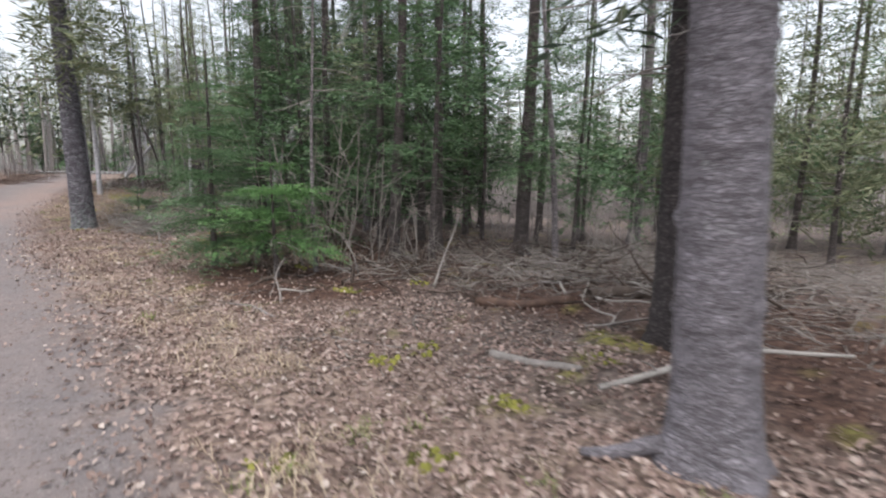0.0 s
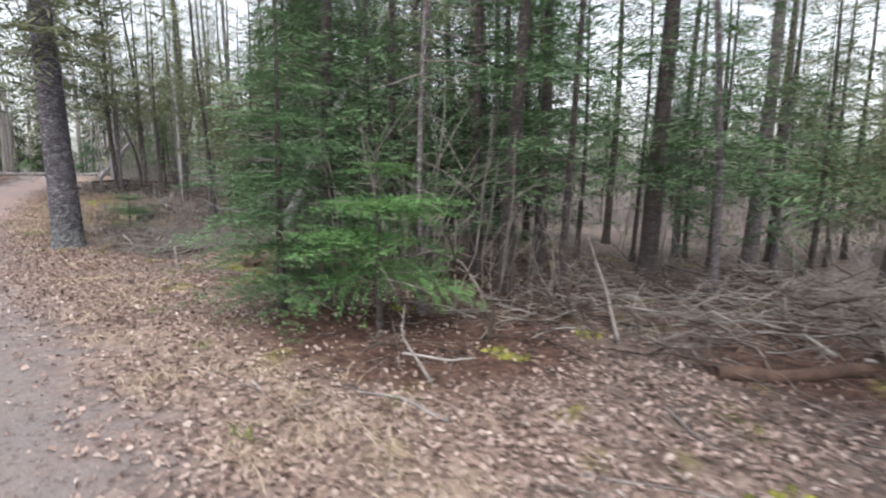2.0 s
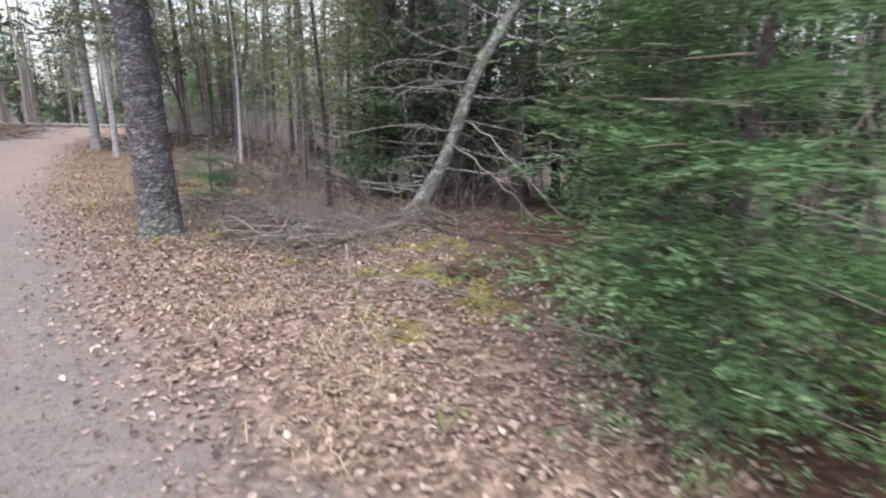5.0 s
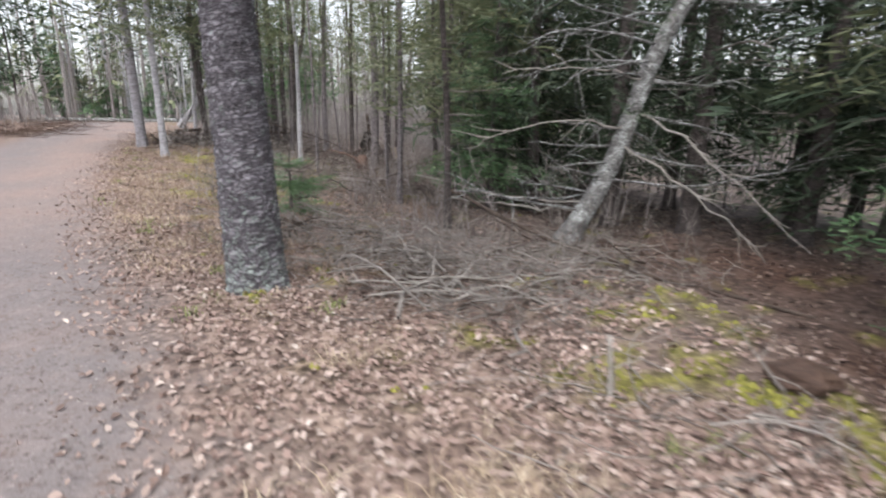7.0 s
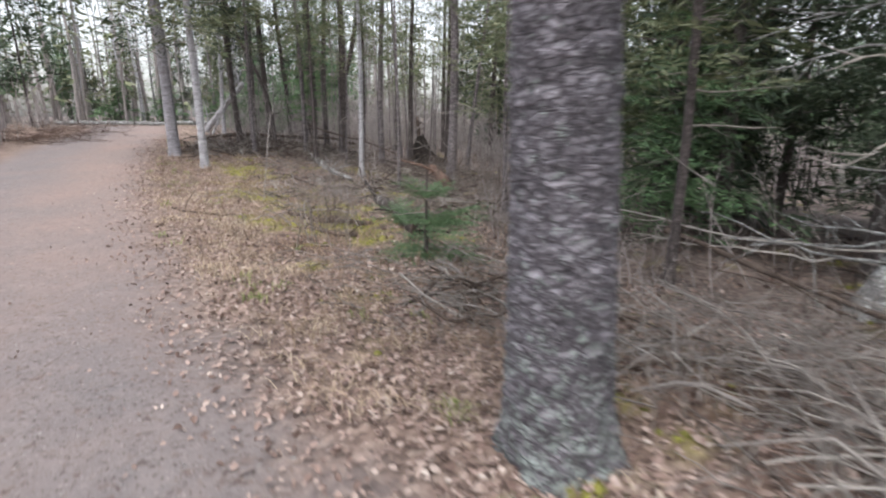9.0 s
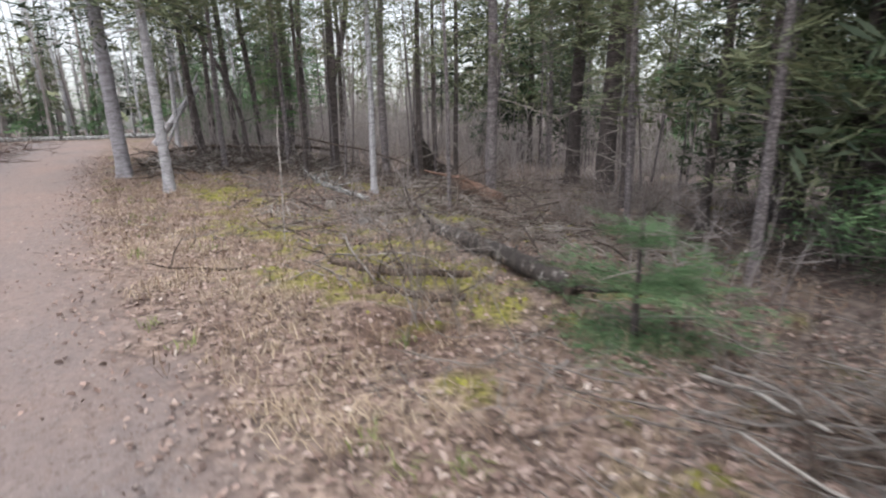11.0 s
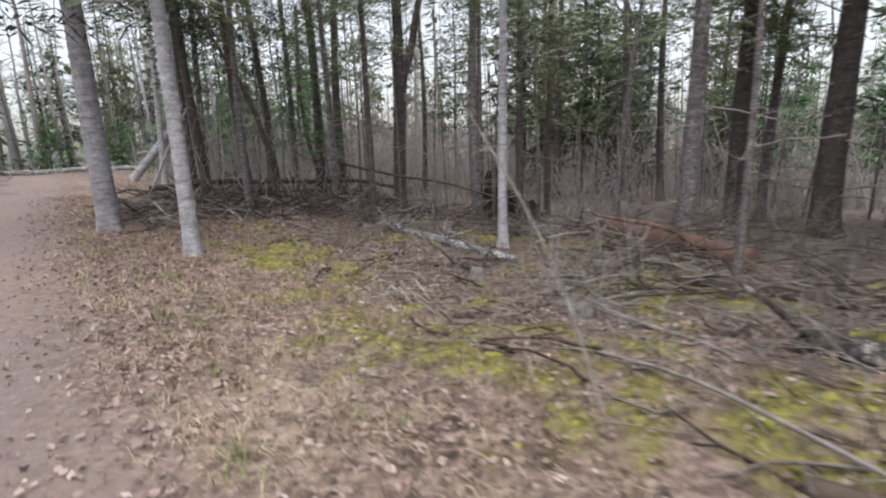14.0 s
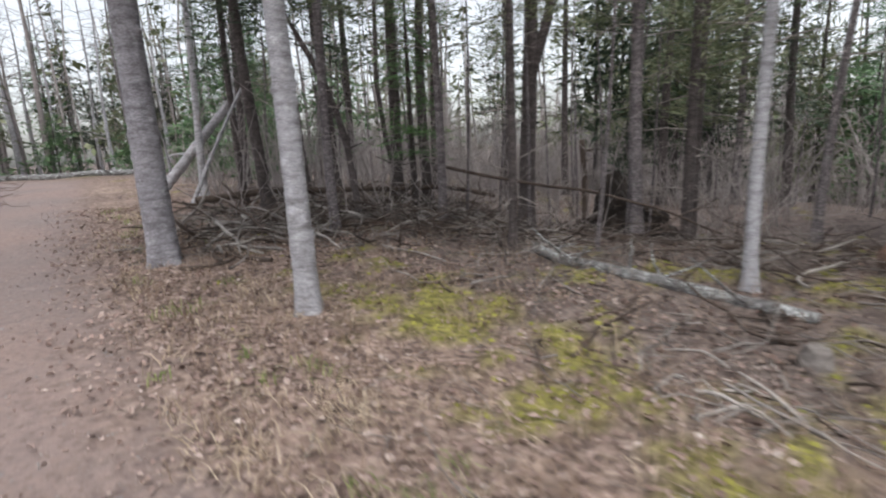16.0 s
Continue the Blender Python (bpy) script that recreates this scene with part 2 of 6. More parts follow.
def ground_z(x, y):
    x, y = np.asarray(x, float), np.asarray(y, float)
    cx = np.clip(x, -24, 7) / 10
    cy = np.clip(y, -6, 36) / 10
    z = 0.063 + 0.122 * cx - 0.053 * cy - 0.198 * cx * cx - 0.407 * cx * cy - 0.065 * cy * cy
    for gx, gy, w, a in ((-0.3, 4.7, 2.2, -0.17), (-12.9, 20.9, 2.0, -0.17), (-15.5, 31.5, 4.0, 0.2), (-8.6, 11.8, 1.0, 0.1), (-10.1, 28.5, 1.7, -0.72)):
        z = z + a * np.exp(-((x - gx) ** 2 + (y - gy) ** 2) / (2 * w * w))
    s = trail_side(x, y)
    wild = np.clip((s - 0.4) / 1.5, 0, 1) + np.clip((-s - 3.9) / 1.5, 0, 1)
    z = z + wild * (0.05 * np.sin(1.7 * x + 0.6 * y) * np.sin(1.3 * y - 0.5 * x) + 0.03 * np.sin(3.9 * x + 1.1) * np.sin(4.3 * y))
    z = z + np.clip((-s - 3.4) / 6, 0, 1) * 0.25
    return z


def gz(x, y):
    return float(ground_z(x, y))


# ---- building helpers ----
def mesh_of(name, verts, faces, mats, index=None, smooth=True):
    """A mesh from arrays; faces are rows of 3 or 4 corners."""
    me = bpy.data.meshes.new(name)
    verts = np.asarray(verts, np.float32)
    groups = [np.asarray(f, np.int32) for f in (faces if isinstance(faces, tuple) else (faces,)) if len(f)]
    loops = np.concatenate([f.ravel() for f in groups])
    sizes = np.concatenate([np.full(len(f), f.shape[1], np.int32) for f in groups])
    me.vertices.add(len(verts))
    me.vertices.foreach_set("co", verts.ravel())
    me.loops.add(len(loops))
    me.loops.foreach_set("vertex_index", loops)
    me.polygons.add(len(sizes))
    me.polygons.foreach_set("loop_start", np.concatenate([[0], np.cumsum(sizes)[:-1]]).astype(np.int32))
    me.polygons.foreach_set("use_smooth", np.full(len(sizes), smooth))
    for m in mats:
        me.materials.append(m)
    if index is not None:
        me.polygons.foreach_set("material_index", np.asarray(index, np.int32))
    me.update(calc_edges=True)
    return me


class Heap:
    """Gathers pieces of geometry, then becomes one mesh."""

    def __init__(self):
        self.v, self.f, self.n = [], [], 0

    def add(self, v, f):
        self.v.append(np.asarray(v, float))
        self.f.append(np.asarray(f, int) + self.n)
        self.n += len(v)

    def tube(self, points, radii, sides=6, wobble=0.0, rng=None, cap=False):
        p = np.asarray(points, float)
        r = np.asarray(radii, float)
        d = np.gradient(p, axis=0)
        d /= np.linalg.norm(d, axis=1)[:, None] + 1e-9
        ref = np.array([0, 0, 1.0]) if abs(d[0][2]) < 0.8 else np.array([1.0, 0, 0])
        a = np.cross(d, ref)
        a /= np.linalg.norm(a, axis=1)[:, None] + 1e-9
        b = np.cross(d, a)
        th = np.linspace(0, 2 * math.pi, sides, endpoint=False)
        rr = r[:, None] * np.ones(sides)
        if wobble:
            rr = rr * (1 + wobble * rng.standard_normal(rr.shape))
        v = p[:, None] + rr[..., None] * (np.cos(th)[None, :, None] * a[:, None] + np.sin(th)[None, :, None] * b[:, None])
        v = v.reshape(-1, 3)
        k = len(p)
        i, j = np.meshgrid(np.arange(k - 1), np.arange(sides), indexing="ij")
        j2 = (j + 1) % sides
        f = np.stack([i * sides + j, i * sides + j2, (i + 1) * sides + j2, (i + 1) * sides + j], -1).reshape(-1, 4)
        if cap:
            v = np.concatenate([v, p[:1], p[-1:]])
            t = np.arange(sides)
            t2 = (t + 1) % sides
            e0 = np.stack([t, np.full(sides, k * sides), np.full(sides, k * sides), t2], -1)
            e1 = np.stack([(k - 1) * sides + t, (k - 1) * sides + t2, np.full(sides, k * sides + 1), np.full(sides, k * sides + 1)], -1)
            self.tri_caps(v, np.concatenate([e0[:, [0, 3, 1]], e1[:, [0, 1, 2]]]), f)
            return
        self.add(v, f)

    def tri_caps(self, v, tris, quads):
        f = np.concatenate([quads, np.concatenate([tris, tris[:, 2:3]], 1)])
        self.add(v, f)

    def mesh(self, name, mat, smooth=True):
        f = np.concatenate(self.f)
        if f.shape[1] == 4:
            tri = f[:, 2] == f[:, 3]
            f = (f[~tri], f[tri][:, :3])
        return mesh_of(name, np.concatenate(self.v), f, [mat], smooth=smooth)


def part(name, me, parent, label=""):
    ob = new(name, me)
    ob.parent = parent
    if label:
        ob["label"] = label
    return ob


def at_base(name, x, y, z, label, category, group="", kind=""):
    ob = new(name)
    ob.location = (x, y, z)
    return tagged(ob, label, category, group, kind)


def limb_path(rng, start, way, length, n=5, sag=0.0, kink=0.08):
    p = [np.array(start, float)]
    d = np.array(way, float)
    d /= np.linalg.norm(d)
    for _ in range(n):
        p.append(p[-1] + d * length / n)
        d = d + kink * rng.standard_normal(3) + np.array([0, 0, sag])
        d /= np.linalg.norm(d)
    return np.array(p)


# ---- the ground, one sheet out to the horizon ----
def axis_steps(lo, hi, fine, far):
    a = list(np.arange(lo, hi + 1e-6, fine))
    s, up, dn = fine, [hi], [lo]
    while up[-1] < far:
        s *= 1.35
        up.append(up[-1] + s)
        dn.append(dn[-1] - s)
    return np.array(dn[:0:-1] + a + up[1:])


gx, gy = axis_steps(-28, 9, 0.175, 900), axis_steps(-4, 36, 0.175, 900)
GX, GY = np.meshgrid(gx, gy, indexing="xy")
GZ = ground_z(GX, GY)
side = trail_side(GX, GY)
rough = np.array([noise.fractal(Vector((x * 2.3, y * 2.3, 0.0)), 0.8, 2.0, 4) for x, y in zip(GX.ravel(), GY.ravel())]).reshape(GX.shape)
patch = np.array([noise.noise(Vector((x * 0.55, y * 0.55, 3.0))) for x, y in zip(GX.ravel(), GY.ravel())]).reshape(GX.shape)
wild = np.clip((side - 0.2) / 1.0, 0, 1) + np.clip((-side - 3.6) / 1.0, 0, 1)
GZ = GZ + (0.004 + 0.03 * wild) * rough
w_trail = np.clip(0.5 - (side - 0.02 + 0.4 * rough) / 0.6, 0, 1) * np.clip(0.5 + (side + 3.55 + 0.25 * rough) / 0.5, 0, 1)


def moss_weight(x, y, pat):
    """Moss grows on the open floor in front of the second stand of trees, and in small spots elsewhere."""
    w = np.zeros(np.shape(x))
    for mx, my, r in ((-15.5, 25.0, 0.6), (-14.9, 23.7, 0.6), (-14.7, 23.0, 0.55), (-14.4, 22.5, 0.6), (-14.2, 21.9, 0.5), (-13.8, 22.3, 0.4), (-11.5, 23.8, 0.5), (-11.95, 21.6, 0.6), (-13.7, 20.25, 0.4), (-12.9, 20.85, 0.4), (-13.0, 20.15, 0.5), (-12.6, 19.4, 0.5), (-12.2, 19.7, 0.5), (-12.75, 20.1, 0.35), (-12.0, 18.6, 0.5), (-11.8, 18.65, 0.5), (-11.6, 19.5, 0.4), (-10.9, 18.6, 0.5), (-11.0, 17.85, 0.5), (-11.7, 17.35, 0.5), (-12.0, 17.45, 0.3), (-10.05, 16.4, 0.6), (-11.4, 16.85, 0.35), (-10.4, 17.6, 0.5), (-10.5, 23.1, 0.6), (-9.9, 20.6, 0.7), (-10.9, 20.6, 0.6), (-8.6, 24.6, 1.0), (-12.9, 24.0, 0.5), (-5.1, 11.7, 0.45), (-4.8, 11.5, 0.3), (-5.5, 10.85, 0.26), (-5.3, 10.6, 0.24), (-5.85, 10.5, 0.28), (-4.95, 10.4, 0.3), (-4.5, 9.7, 0.4), (-5.2, 9.1, 0.3), (-9.1, 11.4, 0.2), (-7.7, 10.4, 0.18), (-6.1, 12.4, 0.4), (-10.9, 16.95, 0.4), (-11.7, 17.2, 0.3), (-9.6, 12.9, 0.22), (-9.9, 14.0, 0.25), (-10.6, 15.1, 0.2), (-7.9, 14.6, 0.4), (2.6, 3.9, 0.3), (1.5, 4.5, 0.2)):
        w = w + np.exp(-((x - mx) ** 2 + (y - my) ** 2) / (2 * (r * 0.8) ** 2))
    return np.clip((np.minimum(w, 1.0) * 1.0 + 1.3 * pat - 0.69) * 2.3, 0, 1)


def duff_shade_weight(x, y):
    """Dark reddish needle duff under the firs and round the old spruces, with their shade painted in."""
    w = np.zeros(np.shape(x))
    for mx, my, r in ((-1.9, 6.3, 0.5), (-1.2, 6.5, 0.5), (-2.7, 6.9, 0.6), (-3.2, 7.3, 0.9), (-2.0, 7.1, 0.8), (-2.5, 6.4, 0.4), (-1.3, 7.6, 0.9), (1.3, 5.9, 0.7), (1.2, 6.6, 0.6), (2.3, 4.5, 0.7), (3.6, 5.6, 1.4), (3.0, 3.5, 0.7), (3.5, 4.4, 0.9), (2.4, 2.9, 0.4), (-0.2, 8.8, 1.5), (-3.8, 10.6, 0.9), (2.2, 8.0, 1.4), (-3.4, 13.2, 1.6), (-1.6, 10.2, 1.4), (-7.4, 12.6, 0.8), (-10.9, 15.9, 0.5), (-9.6, 22.6, 0.8), (-15.8, 27.6, 1.4)):
        w = w + np.exp(-((x - mx) ** 2 + (y - my) ** 2) / (2 * (r * 0.7) ** 2))
    return np.clip(w * 0.95, 0, 1)


w_moss = moss_weight(GX, GY, rough + 0.5 * patch) * np.clip((side - 0.7) / 0.5, 0, 1)
# one mask for needle duff and the shade painted under the firs
w_duff_shade = np.clip(duff_shade_weight(GX, GY) + 0.35 * rough * duff_shade_weight(GX, GY), 0, 1)
w_straw = np.exp(-((side - 0.8) / 0.7) ** 2) * np.clip(0.2 + 1.8 * patch, 0, 1) + np.exp(-((side + 3.9) / 0.5) ** 2) * 0.25
w_straw = 0.75 * w_straw * (1 - 0.85 * duff_shade_weight(GX, GY))
w_dark = np.clip((side - 1.9) / 1.6 + 0.6 * patch, 0, 1)
w_russet = np.clip((GY - 12.5) / 4, 0, 1) * np.clip((side + 2.4) / 1.2, 0, 1) * np.clip(0.75 + 0.8 * patch, 0, 1)
nx, ny = len(gx), len(gy)
i, j = np.meshgrid(np.arange(nx - 1), np.arange(ny - 1), indexing="xy")
quads = np.stack([j * nx + i, j * nx + i + 1, (j + 1) * nx + i + 1, (j + 1) * nx + i], -1).reshape(-1, 4)


def ground_material():
    m, nt, b = tree_of("forest_floor")
    v = coords(nt)

    def mask(name):
        a = nt.nodes.new("ShaderNodeAttribute")
        a.attribute_name = name
        return a.outputs["Fac"]

    n_big, n_mid, n_fine = noise_of(nt, v, 1.3, 4), noise_of(nt, v, 14.0, 6, 0.65), noise_of(nt, v, 90.0, 5, 0.7)
    vo = node(nt, "ShaderNodeTexVoronoi", Scale=24.0, Randomness=1.0)
    nt.links.new(v, vo.inputs["Vector"])
    cell = nt.nodes.new("ShaderNodeSeparateColor")
    nt.links.new(vo.outputs["Color"], cell.inputs[0])
    litter = ramp(nt, cell.outputs[0], [(0.0, (0.05, 0.035, 0.03)), (0.35, (0.17, 0.12, 0.1)), (0.7, (0.3, 0.22, 0.187)), (1.0, (0.43, 0.34, 0.29))])
    litter = mix(nt, 0.45, litter, ramp(nt, n_mid, [(0.3, (0.045, 0.032, 0.027)), (0.5, (0.15, 0.107, 0.09)), (0.7, (0.3, 0.235, 0.198))]))
    duff = ramp(nt, n_mid, [(0.28, (0.035, 0.026, 0.024)), (0.5, (0.115, 0.09, 0.083)), (0.75, (0.24, 0.205, 0.19))])
    duff = mix(nt, 0.35, duff, ramp(nt, cell.outputs[1], [(0.0, (0.06, 0.044, 0.037)), (1.0, (0.29, 0.23, 0.2))]))
    col = mix(nt, mask("dark"), litter, duff)
    # needle duff colour, kept extra dark to stand for shade below the boughs
    needles = ramp(nt, n_mid, [(0.3, (0.025, 0.015, 0.012)), (0.5, (0.075, 0.043, 0.033)), (0.72, (0.15, 0.092, 0.07))])
    col = mix(nt, mask("duff"), col, needles)
    straw = ramp(nt, n_mid, [(0.3, (0.16, 0.117, 0.092)), (0.5, (0.31, 0.24, 0.195)), (0.7, (0.44, 0.36, 0.295))])
    col = mix(nt, mask("straw"), col, straw)
    moss = ramp(nt, n_mid, [(0.3, (0.07, 0.058, 0.028)), (0.5, (0.17, 0.155, 0.05)), (0.72, (0.3, 0.28, 0.08))])
    col = mix(nt, mask("moss"), col, moss)
    clumps = ramp(nt, noise_of(nt, v, 5.5, 7, 0.72), [(0.36, (0.34, 0.33, 0.33)), (0.5, (0.95, 0.95, 0.95)), (0.66, (1.3, 1.3, 1.28))])
    col = mix(nt, 0.85, col, clumps, "MULTIPLY")
    gravel = ramp(nt, n_fine, [(0.25, (0.08, 0.07, 0.066)), (0.45, (0.18, 0.157, 0.149)), (0.6, (0.25, 0.22, 0.21)), (0.78, (0.42, 0.385, 0.37))])
    tone = ramp(nt, n_big, [(0.3, (0.19, 0.175, 0.18)), (0.52, (0.236, 0.2, 0.195)), (0.72, (0.268, 0.207, 0.19))])
    gravel = mix(nt, 0.5, gravel, tone)
    gravel = mix(nt, ramp(nt, n_mid, [(0.56, (0, 0, 0)), (0.66, (0.75, 0.75, 0.75))]), gravel, (0.15, 0.105, 0.085))
    gravel = mix(nt, ramp(nt, noise_of(nt, v, 5.0, 6, 0.7), [(0.5, (0, 0, 0)), (0.68, (0.6, 0.6, 0.6))]), gravel, (0.29, 0.25, 0.235))
    gravel = mix(nt, ramp(nt, noise_of(nt, v, 26.0, 5, 0.7), [(0.55, (0, 0, 0)), (0.63, (0.8, 0.8, 0.8))]), gravel, (0.095, 0.072, 0.062))
    gravel = mix(nt, ramp(nt, noise_of(nt, v, 38.0, 5, 0.7), [(0.58, (0, 0, 0)), (0.66, (0.8, 0.8, 0.8))]), gravel, (0.37, 0.325, 0.305))
    dust = ramp(nt, n_mid, [(0.3, (0.17, 0.105, 0.083)), (0.5, (0.31, 0.212, 0.176)), (0.7, (0.42, 0.315, 0.27))])
    half = nt.nodes.new("ShaderNodeMath")
    half.operation = "MULTIPLY"
    nt.links.new(mask("russet"), half.inputs[0])
    half.inputs[1].default_value = 0.45
    gravel = mix(nt, 1.0, gravel, (0.87, 0.87, 0.89), "MULTIPLY")
    gravel = mix(nt, half.outputs[0], gravel, dust)
    col = mix(nt, mask("trail"), col, gravel)
    nt.links.new(col, b.inputs["Base Color"])
    b.inputs["Roughness"].default_value = 0.95
    b.inputs["Specular IOR Level"].default_value = 0.2
    hgt = mix(nt, 0.5, mix(nt, 0.5, n_mid, n_fine), cell.outputs[2])
    relief(nt, b, mix(nt, mask("trail"), hgt, n_fine), 0.6, 0.02)
    return m


gme = mesh_of("ground", np.stack([GX, GY, GZ], -1).reshape(-1, 3), quads, [ground_material()])
for key, values in (("trail", w_trail), ("moss", w_moss), ("straw", w_straw), ("dark", w_dark), ("duff", w_duff_shade), ("russet", w_russet)):
    at = gme.attributes.new(key, "FLOAT", "POINT")
    at.data.foreach_set("value", np.clip(values, 0, 1).astype(np.float32).ravel())
ground = tagged(new("ground", gme), "leaf-strewn forest floor with a brown gravel trail", "ground", kind="structure")


def floor_z(x, y):
    """Height of the finished sheet, by its own grid."""
    x, y = np.asarray(x, float), np.asarray(y, float)
    ix = np.clip(np.searchsorted(gx, x) - 1, 0, nx - 2)
    iy = np.clip(np.searchsorted(gy, y) - 1, 0, ny - 2)
    u = (x - gx[ix]) / (gx[ix + 1] - gx[ix])
    w = (y - gy[iy]) / (gy[iy + 1] - gy[iy])
    return (GZ[iy, ix] * (1 - u) + GZ[iy, ix + 1] * u) * (1 - w) + (GZ[iy + 1, ix] * (1 - u) + GZ[iy + 1, ix + 1] * u) * w


def fz(x, y):
    return float(floor_z(x, y))


# ---- needle sprays ----
def needle_bough(seed, length, fineness, droop=0.25, width=0.55):
    """A flat fir bough along +x: twigs to both sides, each set with needles or, coarser, with short tufts."""
    rng = np.random.default_rng(seed)
    V, F = [], []
    n = 0
    step = {2: 0.06, 1: 0.085, 0: 0.155, -1: 0.24}[fineness]
    axis_n = int(length / step)
    for k in range(axis_n + 1):
        u = k / axis_n
        base = np.array([u * length, 0, -droop * length * u * u + 0.02 * rng.standard_normal()])
        reach = length * width * (0.25 + 0.75 * math.sin(math.pi * min(1, 0.18 + 0.82 * (1 - u)) * 0.62)) * (1 - u * 0.72) * rng.uniform(0.65, 1.1)
        for s in (-1, 1):
            if rng.random() < 0.1:
                continue
            ang = math.radians(rng.uniform(38, 62))
            way = np.array([math.cos(ang), s * math.sin(ang), rng.uniform(-0.3, 0.12)])
            sub = {2: 0.025, 1: 0.055, 0: 0.105, -1: 0.2}[fineness]
            m = max(2, int(reach / sub))
            nl = {2: 0.045, 1: 0.085, 0: 0.19, -1: 0.34}[fineness]
            nw = {2: 0.0048, 1: 0.0065, 0: 0.011, -1: 0.027}[fineness]
            for q in range(m):
                c = base + way * (q + 0.5) * reach / m + np.array([0, 0, -0.12 * (q / m) ** 2 * reach])
                for t in (-1, 1):
                    a2 = ang * s + t * math.radians(rng.uniform(35, 65))
                    w2 = np.array([math.cos(a2), math.sin(a2), rng.uniform(-0.35, 0.35)])
                    w2 /= np.linalg.norm(w2)
                    sd = np.cross(w2, [0, 0, 1])
                    sd = sd / (np.linalg.norm(sd) + 1e-9) * nw + np.array([0, 0, rng.uniform(-nw, nw)])
                    ln = nl * rng.uniform(0.7, 1.25)
                    V += [c, c + w2 * ln * 0.45 + sd, c + w2 * ln, c + w2 * ln * 0.45 - sd]
                    F.append((n, n + 1, n + 2, n + 3))
                    n += 4
    return np.array(V), np.array(F)


BOUGHS = {f: [needle_bough(20 + 10 * f + k, 1.0, f, droop=d, width=w) for k, (d, w) in enumerate(((0.12, 0.6), (0.22, 0.5), (0.3, 0.55), (0.18, 0.7)))] for f in (-1, 0, 1, 2)}


def turn(yaw, pitch, roll=0.0):
    return np.array((Matrix.Rotation(yaw, 3, "Z") @ Matrix.Rotation(pitch, 3, "Y") @ Matrix.Rotation(roll, 3, "X")))


def crown(seed, height, bottom, radius, fineness, per_metre, sparse=0.0, lift=0.2, shape=0.9, step=0.3, jitter=0.12):
    """Boughs in uneven whorls round an upright stem of that height."""
    rng = np.random.default_rng(seed)
    h = Heap()
    z = bottom
    while z < height - 0.1:
        u = (z - bottom) / (height - bottom)
        reach = radius * (1 - u) ** shape * (0.55 + 0.45 * min(1, u * 6 + 0.3)) + 0.12
        for _ in range(max(2, int(round(per_metre * step * rng.uniform(0.7, 1.3))))):
            if rng.random() < sparse:
                continue
            V, F = BOUGHS[fineness][rng.integers(4)]
            L = reach * rng.uniform(0.6, 1.15)
            R = turn(rng.uniform(0, 2 * math.pi), -lift * (0.3 + u) + rng.normal(0, 0.12 if fineness > 0 else 0.22), rng.normal(0, 0.2 if fineness > 0 else 0.5))
            zz = z + rng.uniform(-jitter, jitter)
            h.add(V * L @ R.T + np.array([0, 0, zz]), F)
        z += step
    return h


def trunk_heap(seed, height, r0, lean=(0, 0), sides=14, step=0.35, rough_amount=0.03, flare=0.5, bend=0.0):
    rng = np.random.default_rng(seed)
    zs = np.concatenate([[-0.25, 0.0, 0.06, 0.14, 0.26, 0.42], np.arange(0.65, height, step), [height]])
    r = r0 * (1 - 0.82 * np.clip(zs, 0, None) / height) * (1 + flare * np.exp(-np.clip(zs, 0, None) / 0.14))
    r = np.maximum(r, 0.008)
    ph = rng.uniform(0, 6)
    px = lean[0] * zs + bend * np.sin(zs * 0.7 + ph) - bend * math.sin(ph)
    py = lean[1] * zs + bend * np.cos(zs * 0.6 + ph) - bend * math.cos(ph)
    h = Heap()
    th = np.linspace(0, 2 * math.pi, sides, endpoint=False)
    knobs = 1 + 0.09 * np.sin(3 * th + ph)[None] * np.exp(-np.clip(zs, 0, None) / 0.25)[:, None] * flare * 2 + rough_amount * rng.standard_normal((len(zs), sides))
    rr = r[:, None] * knobs
    v = np.stack([px[:, None] + rr * np.cos(th), py[:, None] + rr * np.sin(th), zs[:, None] + 0 * rr], -1).reshape(-1, 3)
    k = len(zs)
    a, b = np.meshgrid(np.arange(k - 1), np.arange(sides), indexing="ij")
    b2 = (b + 1) % sides
    h.add(v, np.stack([a * sides + b, a * sides + b2, (a + 1) * sides + b2, (a + 1) * sides + b], -1).reshape(-1, 4))
    return h, lambda z: (lean[0] * z + bend * math.sin(z * 0.7 + ph) - bend * math.sin(ph), lean[1] * z + bend * math.cos(z * 0.6 + ph) - bend * math.cos(ph))


def limb_mesh(seed, twigs=4):
    """One bare, forking dead branch, a metre long along +x."""
    rng = np.random.default_rng(seed)
    h = Heap()
    p = limb_path(rng, (0, 0, 0), (1, 0, 0), 1.0, 5, rng.uniform(-0.06, 0.03), 0.1)
    h.tube(p, np.linspace(0.012, 0.003, len(p)), 4)
    for _ in range(twigs):
        q = limb_path(rng, p[rng.integers(1, 5)], (1, rng.normal(0, 0.9), rng.normal(0, 0.4)), rng.uniform(0.15, 0.45), 2, -0.03, 0.15)
        h.tube(q, np.linspace(0.005, 0.002, len(q)), 3)
    return h


LIMB_MESHES = [limb_mesh(900 + k).mesh("dead_limb", M_TWIG) for k in range(10)]
LIMB_ARRAYS = [limb_mesh(950 + k, 2) for k in range(6)]


